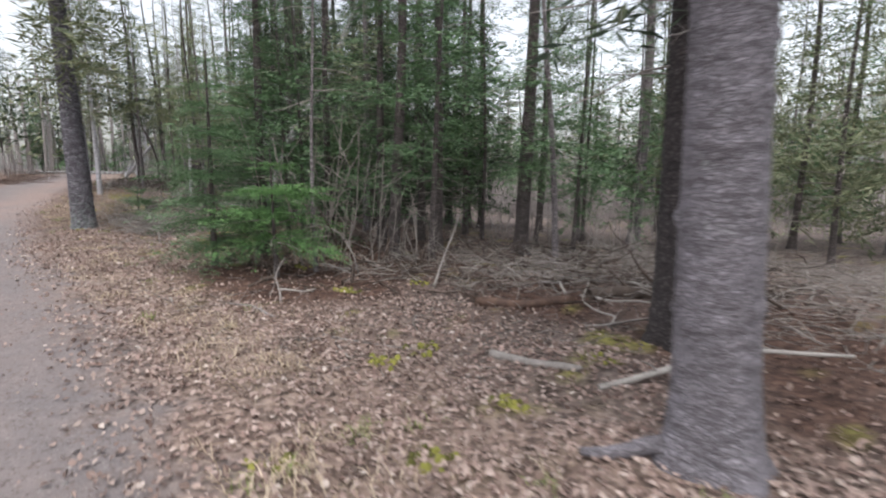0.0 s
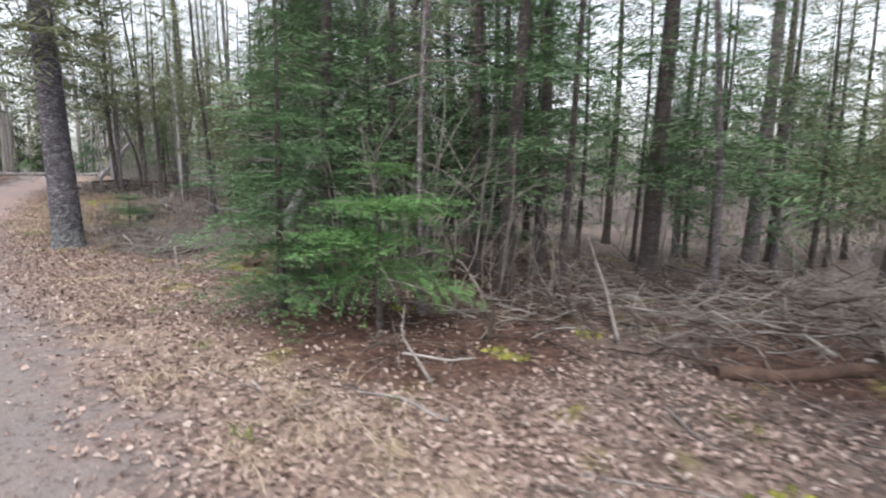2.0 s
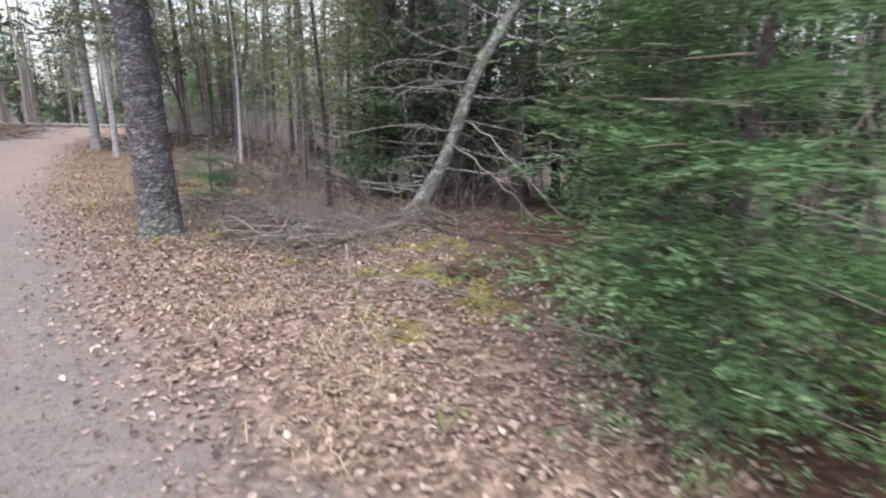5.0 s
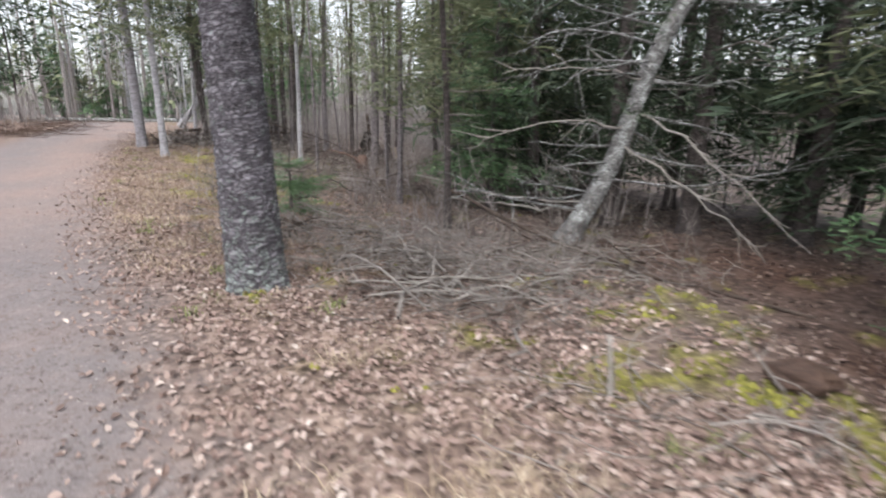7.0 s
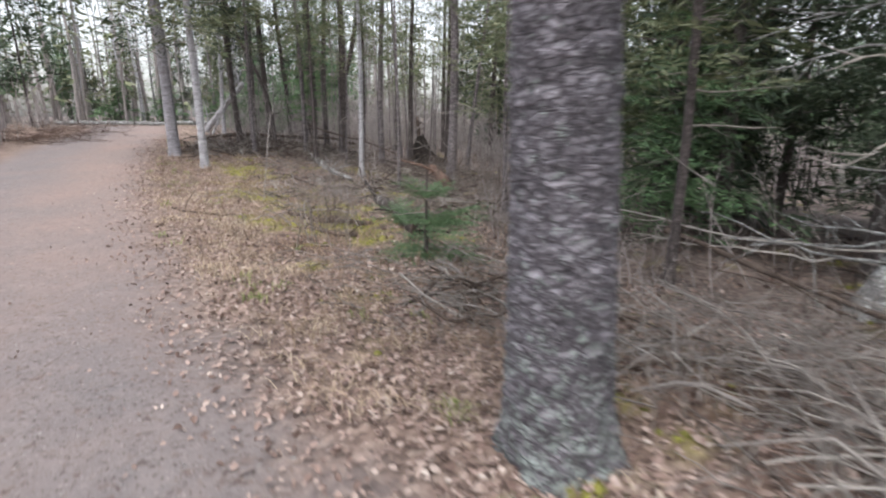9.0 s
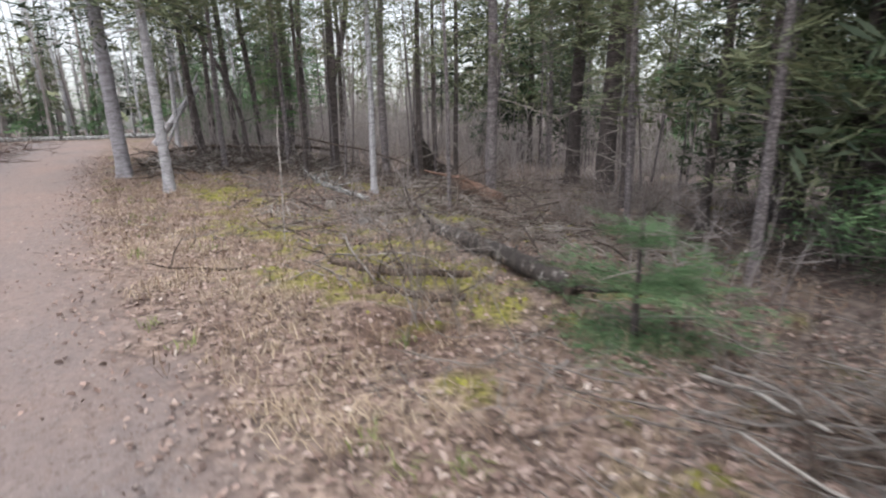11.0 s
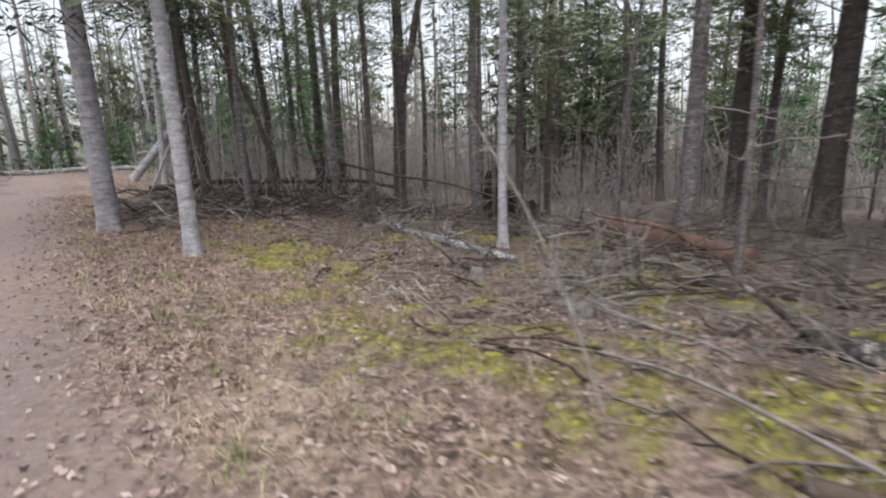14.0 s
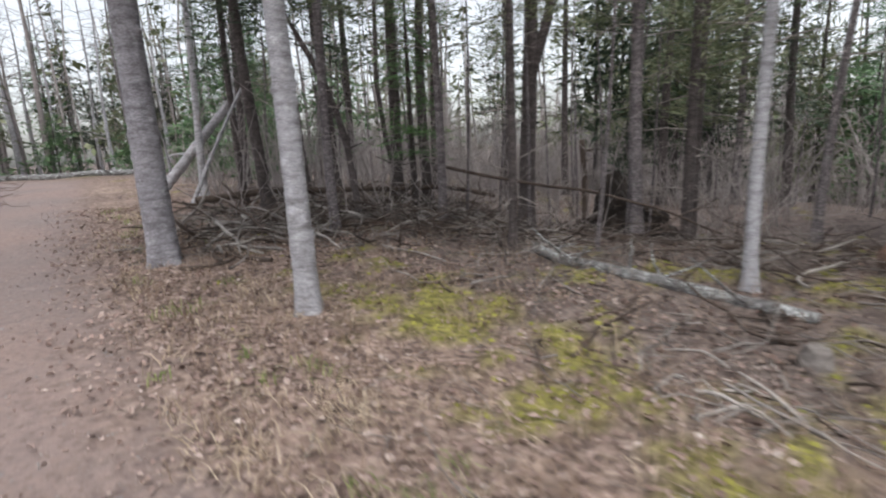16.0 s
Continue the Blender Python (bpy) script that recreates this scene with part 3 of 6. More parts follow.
def dead_limbs(seed, tree, line, low, high, count, length, singly=True):
    """Bare side branches on the lower stem, each a part of its own on trees near the trail."""
    rng = np.random.default_rng(seed)
    h = Heap()
    for _ in range(count):
        z = rng.uniform(low, high)
        x, y = line(z)
        L = length * rng.uniform(0.35, 1.15)
        yaw, dip, rl = rng.uniform(0, 6.283), rng.normal(0.0, 0.22), rng.uniform(0, 6.283)
        if singly:
            ob = part("dead_limb", LIMB_MESHES[rng.integers(10)], tree)
            ob.location = (x, y, z)
            ob.rotation_euler = Euler((0, dip, yaw))
            ob.scale = (L, L, L)
        else:
            a = LIMB_ARRAYS[rng.integers(6)]
            h.add(np.concatenate(a.v) * L @ turn(yaw, dip, rl).T + np.array([x, y, z]), np.concatenate(a.f))
    if not singly and count:
        tagged(part("deadwood", h.mesh("deadwood", M_TWIG), tree, "bare grey dead branches"), kind="stuff")


def rough_trunk(seed, height, r0, plate=0.045, depth=0.012, lean=(0, 0), flare=0.45, detail=3.2, sides=84, fine=0.024, knots=0):
    """A near trunk with its bark modelled: overlapping plates up to the height seen close by, plainer above."""
    rng = np.random.default_rng(seed)
    zs = np.concatenate([np.arange(-0.3, detail, fine), np.arange(detail, height, 0.3), [height]])
    th = np.linspace(0, 2 * math.pi, sides, endpoint=False)
    r = r0 * (1 - 0.8 * np.clip(zs, 0, None) / height) * (1 + flare * np.exp(-np.clip(zs + 0.05, 0, None) / 0.2))
    spots = [(rng.uniform(0.5, detail), rng.uniform(0, 6.28)) for _ in range(knots)]
    V = np.zeros((len(zs), sides, 3))
    for a, z in enumerate(zs):
        for b, t in enumerate(th):
            q = Vector((r0 * math.cos(t) / plate, r0 * math.sin(t) / plate, z / plate * 2.1))
            d, _ = noise.voronoi(q)
            e = min(1.0, (d[1] - d[0]) * 2.2)
            bump = depth * (e - 0.5 + 0.5 * noise.noise(q * 0.8)) if z < detail else 0
            root = 0.16 * math.sin(4 * t + seed) * math.exp(-max(z, 0) / 0.16)
            big = 0.05 * noise.noise(Vector((math.cos(t) * 1.2, math.sin(t) * 1.2, z * 1.3 + seed)))
            rr = r[a] * (1 + root + big) + bump
            for kz, kt in spots:
                q2 = ((z - kz) / 0.035) ** 2 + (((t - kt + 3.14) % 6.283 - 3.14) * r0 / 0.035) ** 2
                if q2 < 8:
                    rr += 0.022 * math.exp(-q2)
            V[a, b] = (lean[0] * z + rr * math.cos(t), lean[1] * z + rr * math.sin(t), z)
    k = len(zs)
    a, b = np.meshgrid(np.arange(k - 1), np.arange(sides), indexing="ij")
    b2 = (b + 1) % sides
    h = Heap()
    h.add(V.reshape(-1, 3), np.stack([a * sides + b, a * sides + b2, (a + 1) * sides + b2, (a + 1) * sides + b], -1).reshape(-1, 4))
    return h, lambda z: (lean[0] * z, lean[1] * z)

# ---- trees ----
CROWNS = {}


def crown_mesh(shape, mat):
    """Shared crowns: name of the shape and its needles."""
    if (shape, mat.name) not in CROWNS:
        seed, height, bottom, radius, fine, per_metre, sparse, lift = {
            "far_a": (11, 11.0, 2.6, 1.6, -1, 12, 0.2, 0.0), "far_b": (12, 12.0, 2.2, 1.7, -1, 11, 0.2, -0.1), "far_c": (13, 9.0, 0.8, 1.8, -1, 12, 0.15, -0.1),
            "near_b": (14, 11.0, 1.6, 1.5, 1, 9, 0.2, -0.05), "spire": (1, 11.0, 2.5, 1.5, 0, 13, 0.2, 0.1), "spire_b": (2, 12.0, 2.3, 1.6, 0, 12, 0.25, -0.1), "spire_c": (3, 10.0, 3.0, 1.3, 0, 12, 0.25, -0.2),
            "fine_low": (8, 9.0, 0.7, 1.9, 1, 15, 0.1, -0.15), "mid": (21, 6.0, 0.8, 1.35, 0, 12, 0.2, -0.05), "high": (4, 13.0, 3.5, 2.0, 0, 14, 0.2, -0.1), "thin": (5, 9.0, 2.2, 1.05, 0, 12, 0.3, -0.1), "full": (6, 7.0, 0.35, 1.5, 1, 10, 0.05, 0.0), "small": (7, 2.6, 0.2, 0.9, 1, 14, 0.05, 0.1), "low": (8, 9.0, 0.7, 1.9, 0, 14, 0.1, -0.15)}[shape]
        CROWNS[shape, mat.name] = crown(seed, height, bottom, radius, fine, per_metre, sparse, lift).mesh("crown_" + shape, mat, smooth=False)
    return CROWNS[shape, mat.name]


def conifer(seed, x, y, r, height, label, bark_mat, shape="spire", needles=M_NEEDLE_OLIVE, lean=(0, 0), bend=0.03, limbs=26, limb_len=0.9, crown_scale=1.0, low=0.7, high=4.5, group="conifers beside the trail", name="conifer", near=True):
    t = at_base(name, x, y, fz(x, y), label, "tree", group)
    h, line = trunk_heap(seed, height, r, lean, 12 if near else 7, 0.35 if near else 0.7, bend=bend)
    part("trunk", h.mesh("trunk", bark_mat), t)
    dead_limbs(seed, t, line, low, high, limbs, limb_len, near)
    if shape:
        c = part("crown", crown_mesh(shape, needles), t)
        c.rotation_euler = (math.atan(-lean[1]), math.atan(lean[0]), seed * 1.7)
        c.scale = (crown_scale, crown_scale, height / {"near_b": 11, "far_a": 11, "far_b": 12, "far_c": 9, "spire": 11, "spire_b": 12, "spire_c": 10, "high": 13, "thin": 9, "full": 7, "small": 2.6, "low": 9, "fine_low": 9, "mid": 6}[shape])
    return t


# the near spruces at the trail's edge, with modelled bark
def near_tree(x, y, r, height, label, mat, seed, plate, depth, lean, shape, needles, detail=3.4, sides=84, knots=0, limb_low=2.2, flare=0.35):
    t = at_base("spruce", x, y, fz(x, y), label, "tree", "large trees at the trail's edge")
    h, line = rough_trunk(seed, height, r, plate, depth, lean, flare, detail=detail, sides=sides, knots=knots)
    part("trunk", h.mesh("trunk", mat), t)
    dead_limbs(seed, t, line, limb_low, 6.5, 22, 1.5)
    if shape:
        c = part("crown", crown_mesh(shape, needles), t)
        c.rotation_euler = (math.atan(-lean[1]), math.atan(lean[0]), seed)
    return t


near_tree(1.5, 2.45, 0.225, 13, "smooth grey-barked spruce trunk standing by the trail", M_BARK_SMOOTH, 1, 0.05, 0.005, (-0.03, 0.01), "high", M_NEEDLE_OLIVE, knots=26, limb_low=3.2, flare=0.6)
near_tree(2.25, 4.5, 0.24, 13, "dark brown-barked spruce among fallen branches", M_BARK_BLACK, 2, 0.05, 0.012, (-0.015, 0.0), "high", M_NEEDLE_DARK, sides=64)
near_tree(-8.52, 11.86, 0.245, 12, "scaly grey-barked spruce with lichen at its foot", M_BARK_SCALES, 3, 0.07, 0.02, (-0.035, 0.03), "high", M_NEEDLE_OLIVE, sides=110, limb_low=2.6, flare=0.22)
near_tree(-17.56, 25.15, 0.168, 14, "grey fir trunk with dark knots beside the trail", M_BARK_KNOTTY, 4, 0.06, 0.004, (-0.004, 0.0), "high", M_NEEDLE_DARK, detail=4.6, sides=64, knots=40, limb_low=3.0, flare=0.2)
near_tree(-15.75, 23.3, 0.105, 11, "slim pale grey fir trunk on moss", M_BARK_PALE, 5, 0.05, 0.004, (-0.012, 0.02), "high", M_NEEDLE_OLIVE, detail=4.0, sides=40, knots=36, limb_low=3.2)

# young firs crowding the edge of the wood
def young_fir(seed, x, y, height, bottom, radius, needles, label, per_metre=15, fine=2, sparse=0.05, lift=0.12):
    t = at_base("young_fir", x, y, fz(x, y), label, "tree", "young firs")
    h, line = trunk_heap(seed, height, 0.018 + 0.011 * height, (0.01, 0.0), 8, 0.3, 0.02, 0.25, 0.02)
    part("trunk", h.mesh("trunk", M_BARK_DARK), t)
    part("crown", crown(seed, height, bottom, radius, fine, per_metre, sparse, lift, 0.8, 0.34 if fine == 2 else 0.3, 0.05 if fine == 2 else 0.12).mesh("crown", needles, smooth=False), t)
    rng = np.random.default_rng(seed)
    b = Heap()
    for _ in range(int(7 * height)):
        z = rng.uniform(bottom * 0.6, height * 0.8)
        a = rng.uniform(0, 6.28)
        p = limb_path(rng, (0, 0, z), (math.cos(a), math.sin(a), 0.05), radius * (1 - z / height) * 0.85, 4, -0.02, 0.05)
        b.tube(p, np.linspace(0.008, 0.003, len(p)), 4)
    tagged(part("bough_wood", b.mesh("bough_wood", M_TWIG), t), kind="stuff")
    return t


young_fir(21, -3.6, 7.75, 3.3, 0.42, 1.25, M_NEEDLE, "bushy young fir with dense low boughs", 34)
young_fir(22, -2.5, 7.35, 1.9, 0.62, 1.45, M_NEEDLE_BRIGHT, "low bright green fir with spreading boughs", 36, 2, 0.1)
young_fir(23, -3.3, 9.1, 7.5, 0.5, 1.55, M_NEEDLE, "tall dense green fir behind the bushes", 26, 1, 0.05, 0.0)
young_fir(24, -2.5, 11.1, 7.0, 0.15, 1.55, M_NEEDLE, "dark green fir with boughs near the ground", 18, 1, 0.1, 0.0)
young_fir(25, -6.0, 17.3, 9.0, 1.3, 1.7, M_NEEDLE_OLIVE, "yellowish green fir with thin boughs", 15, 0, 0.3, 0.0)
young_fir(26, -1.2, 9.9, 7.5, 0.9, 1.35, M_NEEDLE, "green fir in the crowded stand", 15, 1, 0.2, -0.05)
young_fir(27, -6.2, 16.2, 4.0, 0.2, 1.3, M_NEEDLE, "small dark green fir in the shade", 24, 1)
young_fir(28, -9.36, 15.45, 1.0, 0.06, 0.85, M_NEEDLE, "knee-high fir seedling among dead twigs", 44, 2, 0.0, 0.4)
young_fir(29, -0.5, 11.6, 7.0, 1.0, 1.3, M_NEEDLE, "green fir in the crowded stand", 8, 1, 0.25, -0.05)
young_fir(30, -5.0, 18.6, 9.0, 1.6, 1.6, M_NEEDLE_OLIVE, "yellowish green fir with thin boughs", 15, 0, 0.3, -0.1)
young_fir(31, -18.4, 37.5, 3.2, 0.2, 1.4, M_NEEDLE, "bushy green fir beyond the trail's bend", 16, -1)
young_fir(32, -21.0, 40.0, 3.5, 0.2, 1.5, M_NEEDLE, "bushy green fir beyond the trail's bend", 16, -1)
young_fir(33, -14.3, 27.9, 4.2, 1.1, 1.1, M_NEEDLE_BRIGHT, "green fir under the tall trees", 22, 1, 0.15)

# stems of the wood: place, half width, height, bark, crown, needles, lean, low limbs
STEMS = [
    (1.6, 10.05, 0.15, 12, "d", "near_b", "g", (0.02, 0), 0.9), (4.6, 11.95, 0.15, 12, "g", "near_b", "o", (0.01, 0), 0.9), (2.05, 8.95, 0.06, 9, "g", "near_b", "g", (-0.05, 0.02), 0.6),
    (-0.2, 8.75, 0.055, 8, "d", "thin", "g", (0.06, 0), 0.6), (-0.9, 9.05, 0.11, 10, "d", "near_b", "g", (0.03, 0), 0.7), (-2.05, 7.95, 0.035, 6, "g", None, "g", (0.0, 0), 0.8),
    (-0.1, 10.3, 0.1, 11, "d", "spire", "g", (0, 0), 0.8), (3.4, 12.6, 0.08, 10, "g", "thin", "o", (0.02, 0), 1.0), (5.9, 13.2, 0.07, 9, "d", "thin", "o", (0.02, 0), 1.0),
    (7.0, 14.6, 0.12, 12, "d", "spire_c", "o", (0, 0), 1.1), (3.0, 15.5, 0.1, 11, "d", "spire_b", "o", (0.01, 0), 1.0), (5.0, 9.4, 0.09, 10, "d", "near_b", "o", (0.06, 0), 1.0),
    (-3.1, 10.0, 0.045, 7, "d", "thin", "g", (0, 0), 0.6), (-2.85, 10.15, 0.045, 7, "d", None, "g", (0.01, 0), 0.6), (-3.4, 14.95, 0.13, 12, "d", "fine_low", "k", (0, 0), 1.2),
    (-4.5, 15.1, 0.12, 12, "d", "fine_low", "k", (0, 0), 1.2), (-2.0, 14.6, 0.12, 11, "d", "low", "k", (0, 0), 1.2), (-0.2, 17.7, 0.12, 12, "d", "spire_b", "k", (0, 0), 1.1),
    (-7.77, 16.5, 0.05, 8, "g", "thin", "o", (0, 0), 0.7), (-9.15, 22.5, 0.12, 11, "g", "thin", "o", (0, 0), 1.1),
    (-11.52, 23.2, 0.07, 9, "p", "spire_c", "o", (-0.02, 0), 0.7), (-6.76, 24.55, 0.17, 12, "d", "high", "o", (0.03, 0), 1.2),
    (-5.9, 24.9, 0.1, 11, "g", "spire", "o", (0.04, 0), 1.2), (-3.2, 23.4, 0.12, 13, "d", "low", "k", (0.03, 0), 1.6), (-9.36, 27.2, 0.08, 11, "d", "thin", "o", (0.01, 0), 1.0), (-6.68, 22.76, 0.2, 13, "d", "high", "o", (0.02, 0), 1.4),
    (-5.2, 19.4, 0.2, 12, "d", "low", "k", (0, 0), 1.5), (-3.4, 20.5, 0.14, 12, "d", "low", "k", (0, 0), 1.4), (-15.65, 26.55, 0.075, 10, "g", "spire_c", "o", (-0.01, 0), 0.8),
    (-16.95, 28.6, 0.11, 13, "d", "high", "k", (-0.02, 0), 1.0), (-17.7, 30.2, 0.08, 11, "d", "thin", "k", (0, 0), 0.9), (-16.4, 30.3, 0.12, 12, "d", "spire_c", "o", (-0.06, 0), 0.9),
    (-15.8, 30.9, 0.1, 11, "d", "thin", "k", (-0.03, 0), 0.9), (-15.45, 32.6, 0.1, 12, "d", "thin", "o", (0, 0), 0.9), (-14.5, 29.6, 0.13, 12, "d", "thin", "k", (0, 0), 1.0),
    (-13.9, 29.2, 0.11, 12, "d", "thin", "g", (0.01, 0), 1.0), (-14.0, 26.7, 0.07, 10, "g", "spire_c", "o", (0, 0), 0.8), (-12.73, 26.44, 0.13, 12, "d", "spire_c", "o", (0.01, 0), 0.9),
    (-11.32, 25.67, 0.1, 11, "g", "spire_c", "o", (0.01, 0), 0.9), (-10.45, 25.8, 0.08, 11, "d", "thin", "o", (0.03, 0), 1.0),
    (-8.7, 25.3, 0.07, 8, "g", None, "o", (0.1, 0), 0.9), (-7.65, 30.9, 0.12, 12, "d", "spire_b", "o", (0, 0), 1.1),
    (-5.5, 31.0, 0.1, 11, "g", "spire", "o", (0, 0), 1.1), (-4.7, 30.2, 0.12, 11, "d", "spire_b", "k", (0, 0), 1.1), (-18.9, 31.6, 0.09, 11, "p", "spire_c", "o", (0, 0), 0.8),
    (-18.3, 33.5, 0.11, 12, "d", "thin", "k", (0.02, 0), 0.9), (-13.2, 33.0, 0.1, 12, "d", "thin", "o", (0, 0), 0.9), (-11.6, 31.5, 0.08, 10, "d", "thin", "o", (0, 0), 0.9),
    (-9.6, 32.5, 0.1, 11, "d", "spire_c", "o", (0, 0), 0.9), (-12.3, 24.9, 0.03, 5, "g", None, "o", (0.05, 0), 0.5), (-6.6, 18.0, 0.04, 7, "g", None, "o", (0, 0), 0.8),
    (-8.2, 18.2, 0.04, 7, "g", "thin", "o", (0, 0), 0.8), (-10.2, 20.2, 0.035, 6, "g", None, "o", (0.02, 0), 0.6), (-6.8, 18.9, 0.07, 9, "d", "thin", "o", (0, 0), 0.9),
    (-5.9, 17.6, 0.08, 10, "d", "spire_b", "o", (0, 0), 0.9), (-7.3, 20.4, 0.06, 9, "d", "thin", "o", (0.01, 0), 0.9), (-6.9, 14.6, 0.05, 8, "d", "thin", "o", (-0.02, 0), 0.9), (-13.3, 25.3, 0.06, 9, "d", "spire_c", "o", (0.02, 0), 0.8),
    (8.9, 12.6, 0.09, 10, "d", "low", "o", (0, 0), 1.1), (11.6, 14.6, 0.1, 11, "d", "low", "g", (0, 0), 1.1), (10.3, 11.4, 0.07, 9, "g", "low", "o", (0.02, 0), 1.1), (7.6, 9.6, 0.06, 8, "d", "mid", "o", (0.02, 0), 1.0), (9.4, 9.2, 0.07, 9, "d", "mid", "g", (0, 0), 1.0), (13.0, 13.0, 0.08, 10, "d", "low", "o", (0, 0), 1.1),
    (-1.2, 16.0, 0.12, 11, "d", "low", "k", (0, 0), 1.2), (-1.9, 18.0, 0.12, 12, "d", "low", "k", (0, 0), 1.2), (-3.9, 18.9, 0.12, 12, "d", "low", "k", (0, 0), 1.2), (0.2, 16.6, 0.12, 11, "d", "low", "k", (0, 0), 1.2),
    (-0.6, 14.9, 0.1, 11, "d", "low", "k", (0, 0), 1.2), (0.8, 15.4, 0.1, 11, "d", "low", "k", (0, 0), 1.2),
    (3.5, 12.4, 0.05, 6.5, "d", "mid", "g", (0, 0), 0.7), (0.9, 11.5, 0.05, 6, "d", "mid", "g", (0.02, 0), 0.7), (4.1, 10.6, 0.05, 5.5, "g", "mid", "g", (0, 0), 0.7), (5.7, 11.7, 0.06, 7, "d", "mid", "o", (0, 0), 0.8), (2.7, 10.2, 0.045, 5, "d", "mid", "g", (0, 0), 0.7),
    (6.8, 12.6, 0.06, 7, "d", "mid", "g", (0, 0), 0.8), (8.4, 14.0, 0.07, 8, "d", "mid", "o", (0, 0), 0.9), (-5.4, 16.6, 0.1, 11, "d", "low", "k", (0, 0), 1.2), (-2.9, 16.9, 0.1, 11, "d", "low", "k", (0, 0), 1.2), (-4.2, 17.4, 0.07, 7, "d", "mid", "k", (0, 0), 1.0), (-6.9, 17.6, 0.06, 7, "d", "mid", "o", (0, 0), 1.0),
    (-1.9, 12.6, 0.09, 10, "g", "spire_b", "o", (0, 0), 0.9), (0.6, 13.4, 0.08, 10, "d", "spire_b", "g", (0.01, 0), 0.9), (2.3, 12.2, 0.05, 8, "d", "thin", "g", (0, 0), 0.9), (1.2, 15.8, 0.1, 11, "d", "spire", "o", (0, 0), 0.9),
]
BARKS = {"d": (M_BARK_DARK, "dark-barked"), "g": (M_BARK_PINE, "grey-barked"), "p": (M_BARK_PALE, "pale grey-barked")}
NEEDLES = {"g": (M_NEEDLE, "green"), "o": (M_NEEDLE_OLIVE, "olive green"), "k": (M_NEEDLE_DARK, "dark green")}
for k, (x, y, r, height, bk, shape, nd, lean, ll) in enumerate(STEMS):
    size = "slender" if r < 0.07 else "tall" if r < 0.14 else "stout"
    what = f"{size} {BARKS[bk][1]} conifer with {NEEDLES[nd][1]} boughs" if shape else f"{size} {BARKS[bk][1]} bare dead sapling"
    tree = conifer(100 + k, x, y, r, height, what, BARKS[bk][0], shape, NEEDLES[nd][0], lean, 0.03 + 0.02 * (k % 3), 22 if r > 0.05 else 12, ll, 0.6 if shape == "fine_low" else 1.0, 0.6 if r > 0.05 else 0.9)
    if (x, y) == (-12.73, 26.44):
        fork = Heap()
        fork.tube([(0.02, 0.0, 1.9), (0.16, 0.0, 2.5), (0.36, 0.0, 3.1), (0.6, 0.03, 4.2), (0.72, 0.05, 6.0), (0.8, 0.05, 8.5)], [0.085, 0.08, 0.075, 0.065, 0.045, 0.02], 9)
        part("fork", fork.mesh("fork", M_BARK_DARK), tree)

# trees across the trail and in the further wood
rng = np.random.default_rng(5)
count = 0
while count < 46:
    x, y = rng.uniform(-48, -14), rng.uniform(16, 62)
    s = float(trail_side(x, y))
    if s > -5.2 and not (y > 47 and x < -20):
        continue
    if y < 0.55 * -x + 4:
        continue
    count += 1
    r = rng.uniform(0.05, 0.15)
    kind = rng.random()
    conifer(300 + count, x, y, r, rng.uniform(8, 14), "tall conifer across the trail" if kind < 0.6 else "bare grey tree across the trail", M_BARK_DARK if kind < 0.45 else M_BARK_PALE if kind > 0.8 else M_BARK_PINE,
            ("far_a", "far_b", "far_c", "far_b")[count % 4] if kind < 0.6 else None, (M_NEEDLE, M_NEEDLE_OLIVE, M_NEEDLE_DARK)[count % 3], (rng.normal(0, 0.03), 0), 0.05, 24 if kind >= 0.6 else 9, 1.7 if kind >= 0.6 else 1.0, 1.0, 0.8, 9.0 if kind >= 0.6 else 4.5, "trees across the trail", near=False)
count = 0
while count < 46:
    x, y = rng.uniform(-22, 26), rng.uniform(16, 52)
    if float(trail_side(x, y)) < 9 or (x < 3 and y < 33) or (x > 0 and y < 14 + 0.4 * x):
        continue
    count += 1
    kind = rng.random()
    conifer(400 + count, x, y, rng.uniform(0.05, 0.14), rng.uniform(8, 13), "tall conifer at the back of the wood" if kind < 0.7 else "bare grey tree at the back of the wood", M_BARK_DARK if kind < 0.5 else M_BARK_PINE,
            ("far_a", "far_c", "far_b", "far_b")[count % 4] if kind < 0.7 else None, (M_NEEDLE, M_NEEDLE_OLIVE, M_NEEDLE_DARK)[count % 3], (rng.normal(0, 0.03), 0), 0.05, 20 if kind >= 0.7 else 9, 1.4, 1.0, 0.8, 8.0 if kind >= 0.7 else 4.5, "trees at the back of the wood", near=False)

# thin bare stems crowding the wood between the larger trees
def thin_stem(seed, height):
    t = at_base("dead_sapling", 0, 0, 0, "thin bare grey dead sapling in the wood", "sapling", "thin dead saplings")
    h, line = trunk_heap(seed, height, 0.028, (0.02, 0.01), 7, 0.5, 0.02, 0.2, 0.06)
    part("trunk", h.mesh("trunk", M_BARK_PINE), t)
    dead_limbs(seed, t, line, 0.8, height * 0.8, 7, 0.75)
    return t


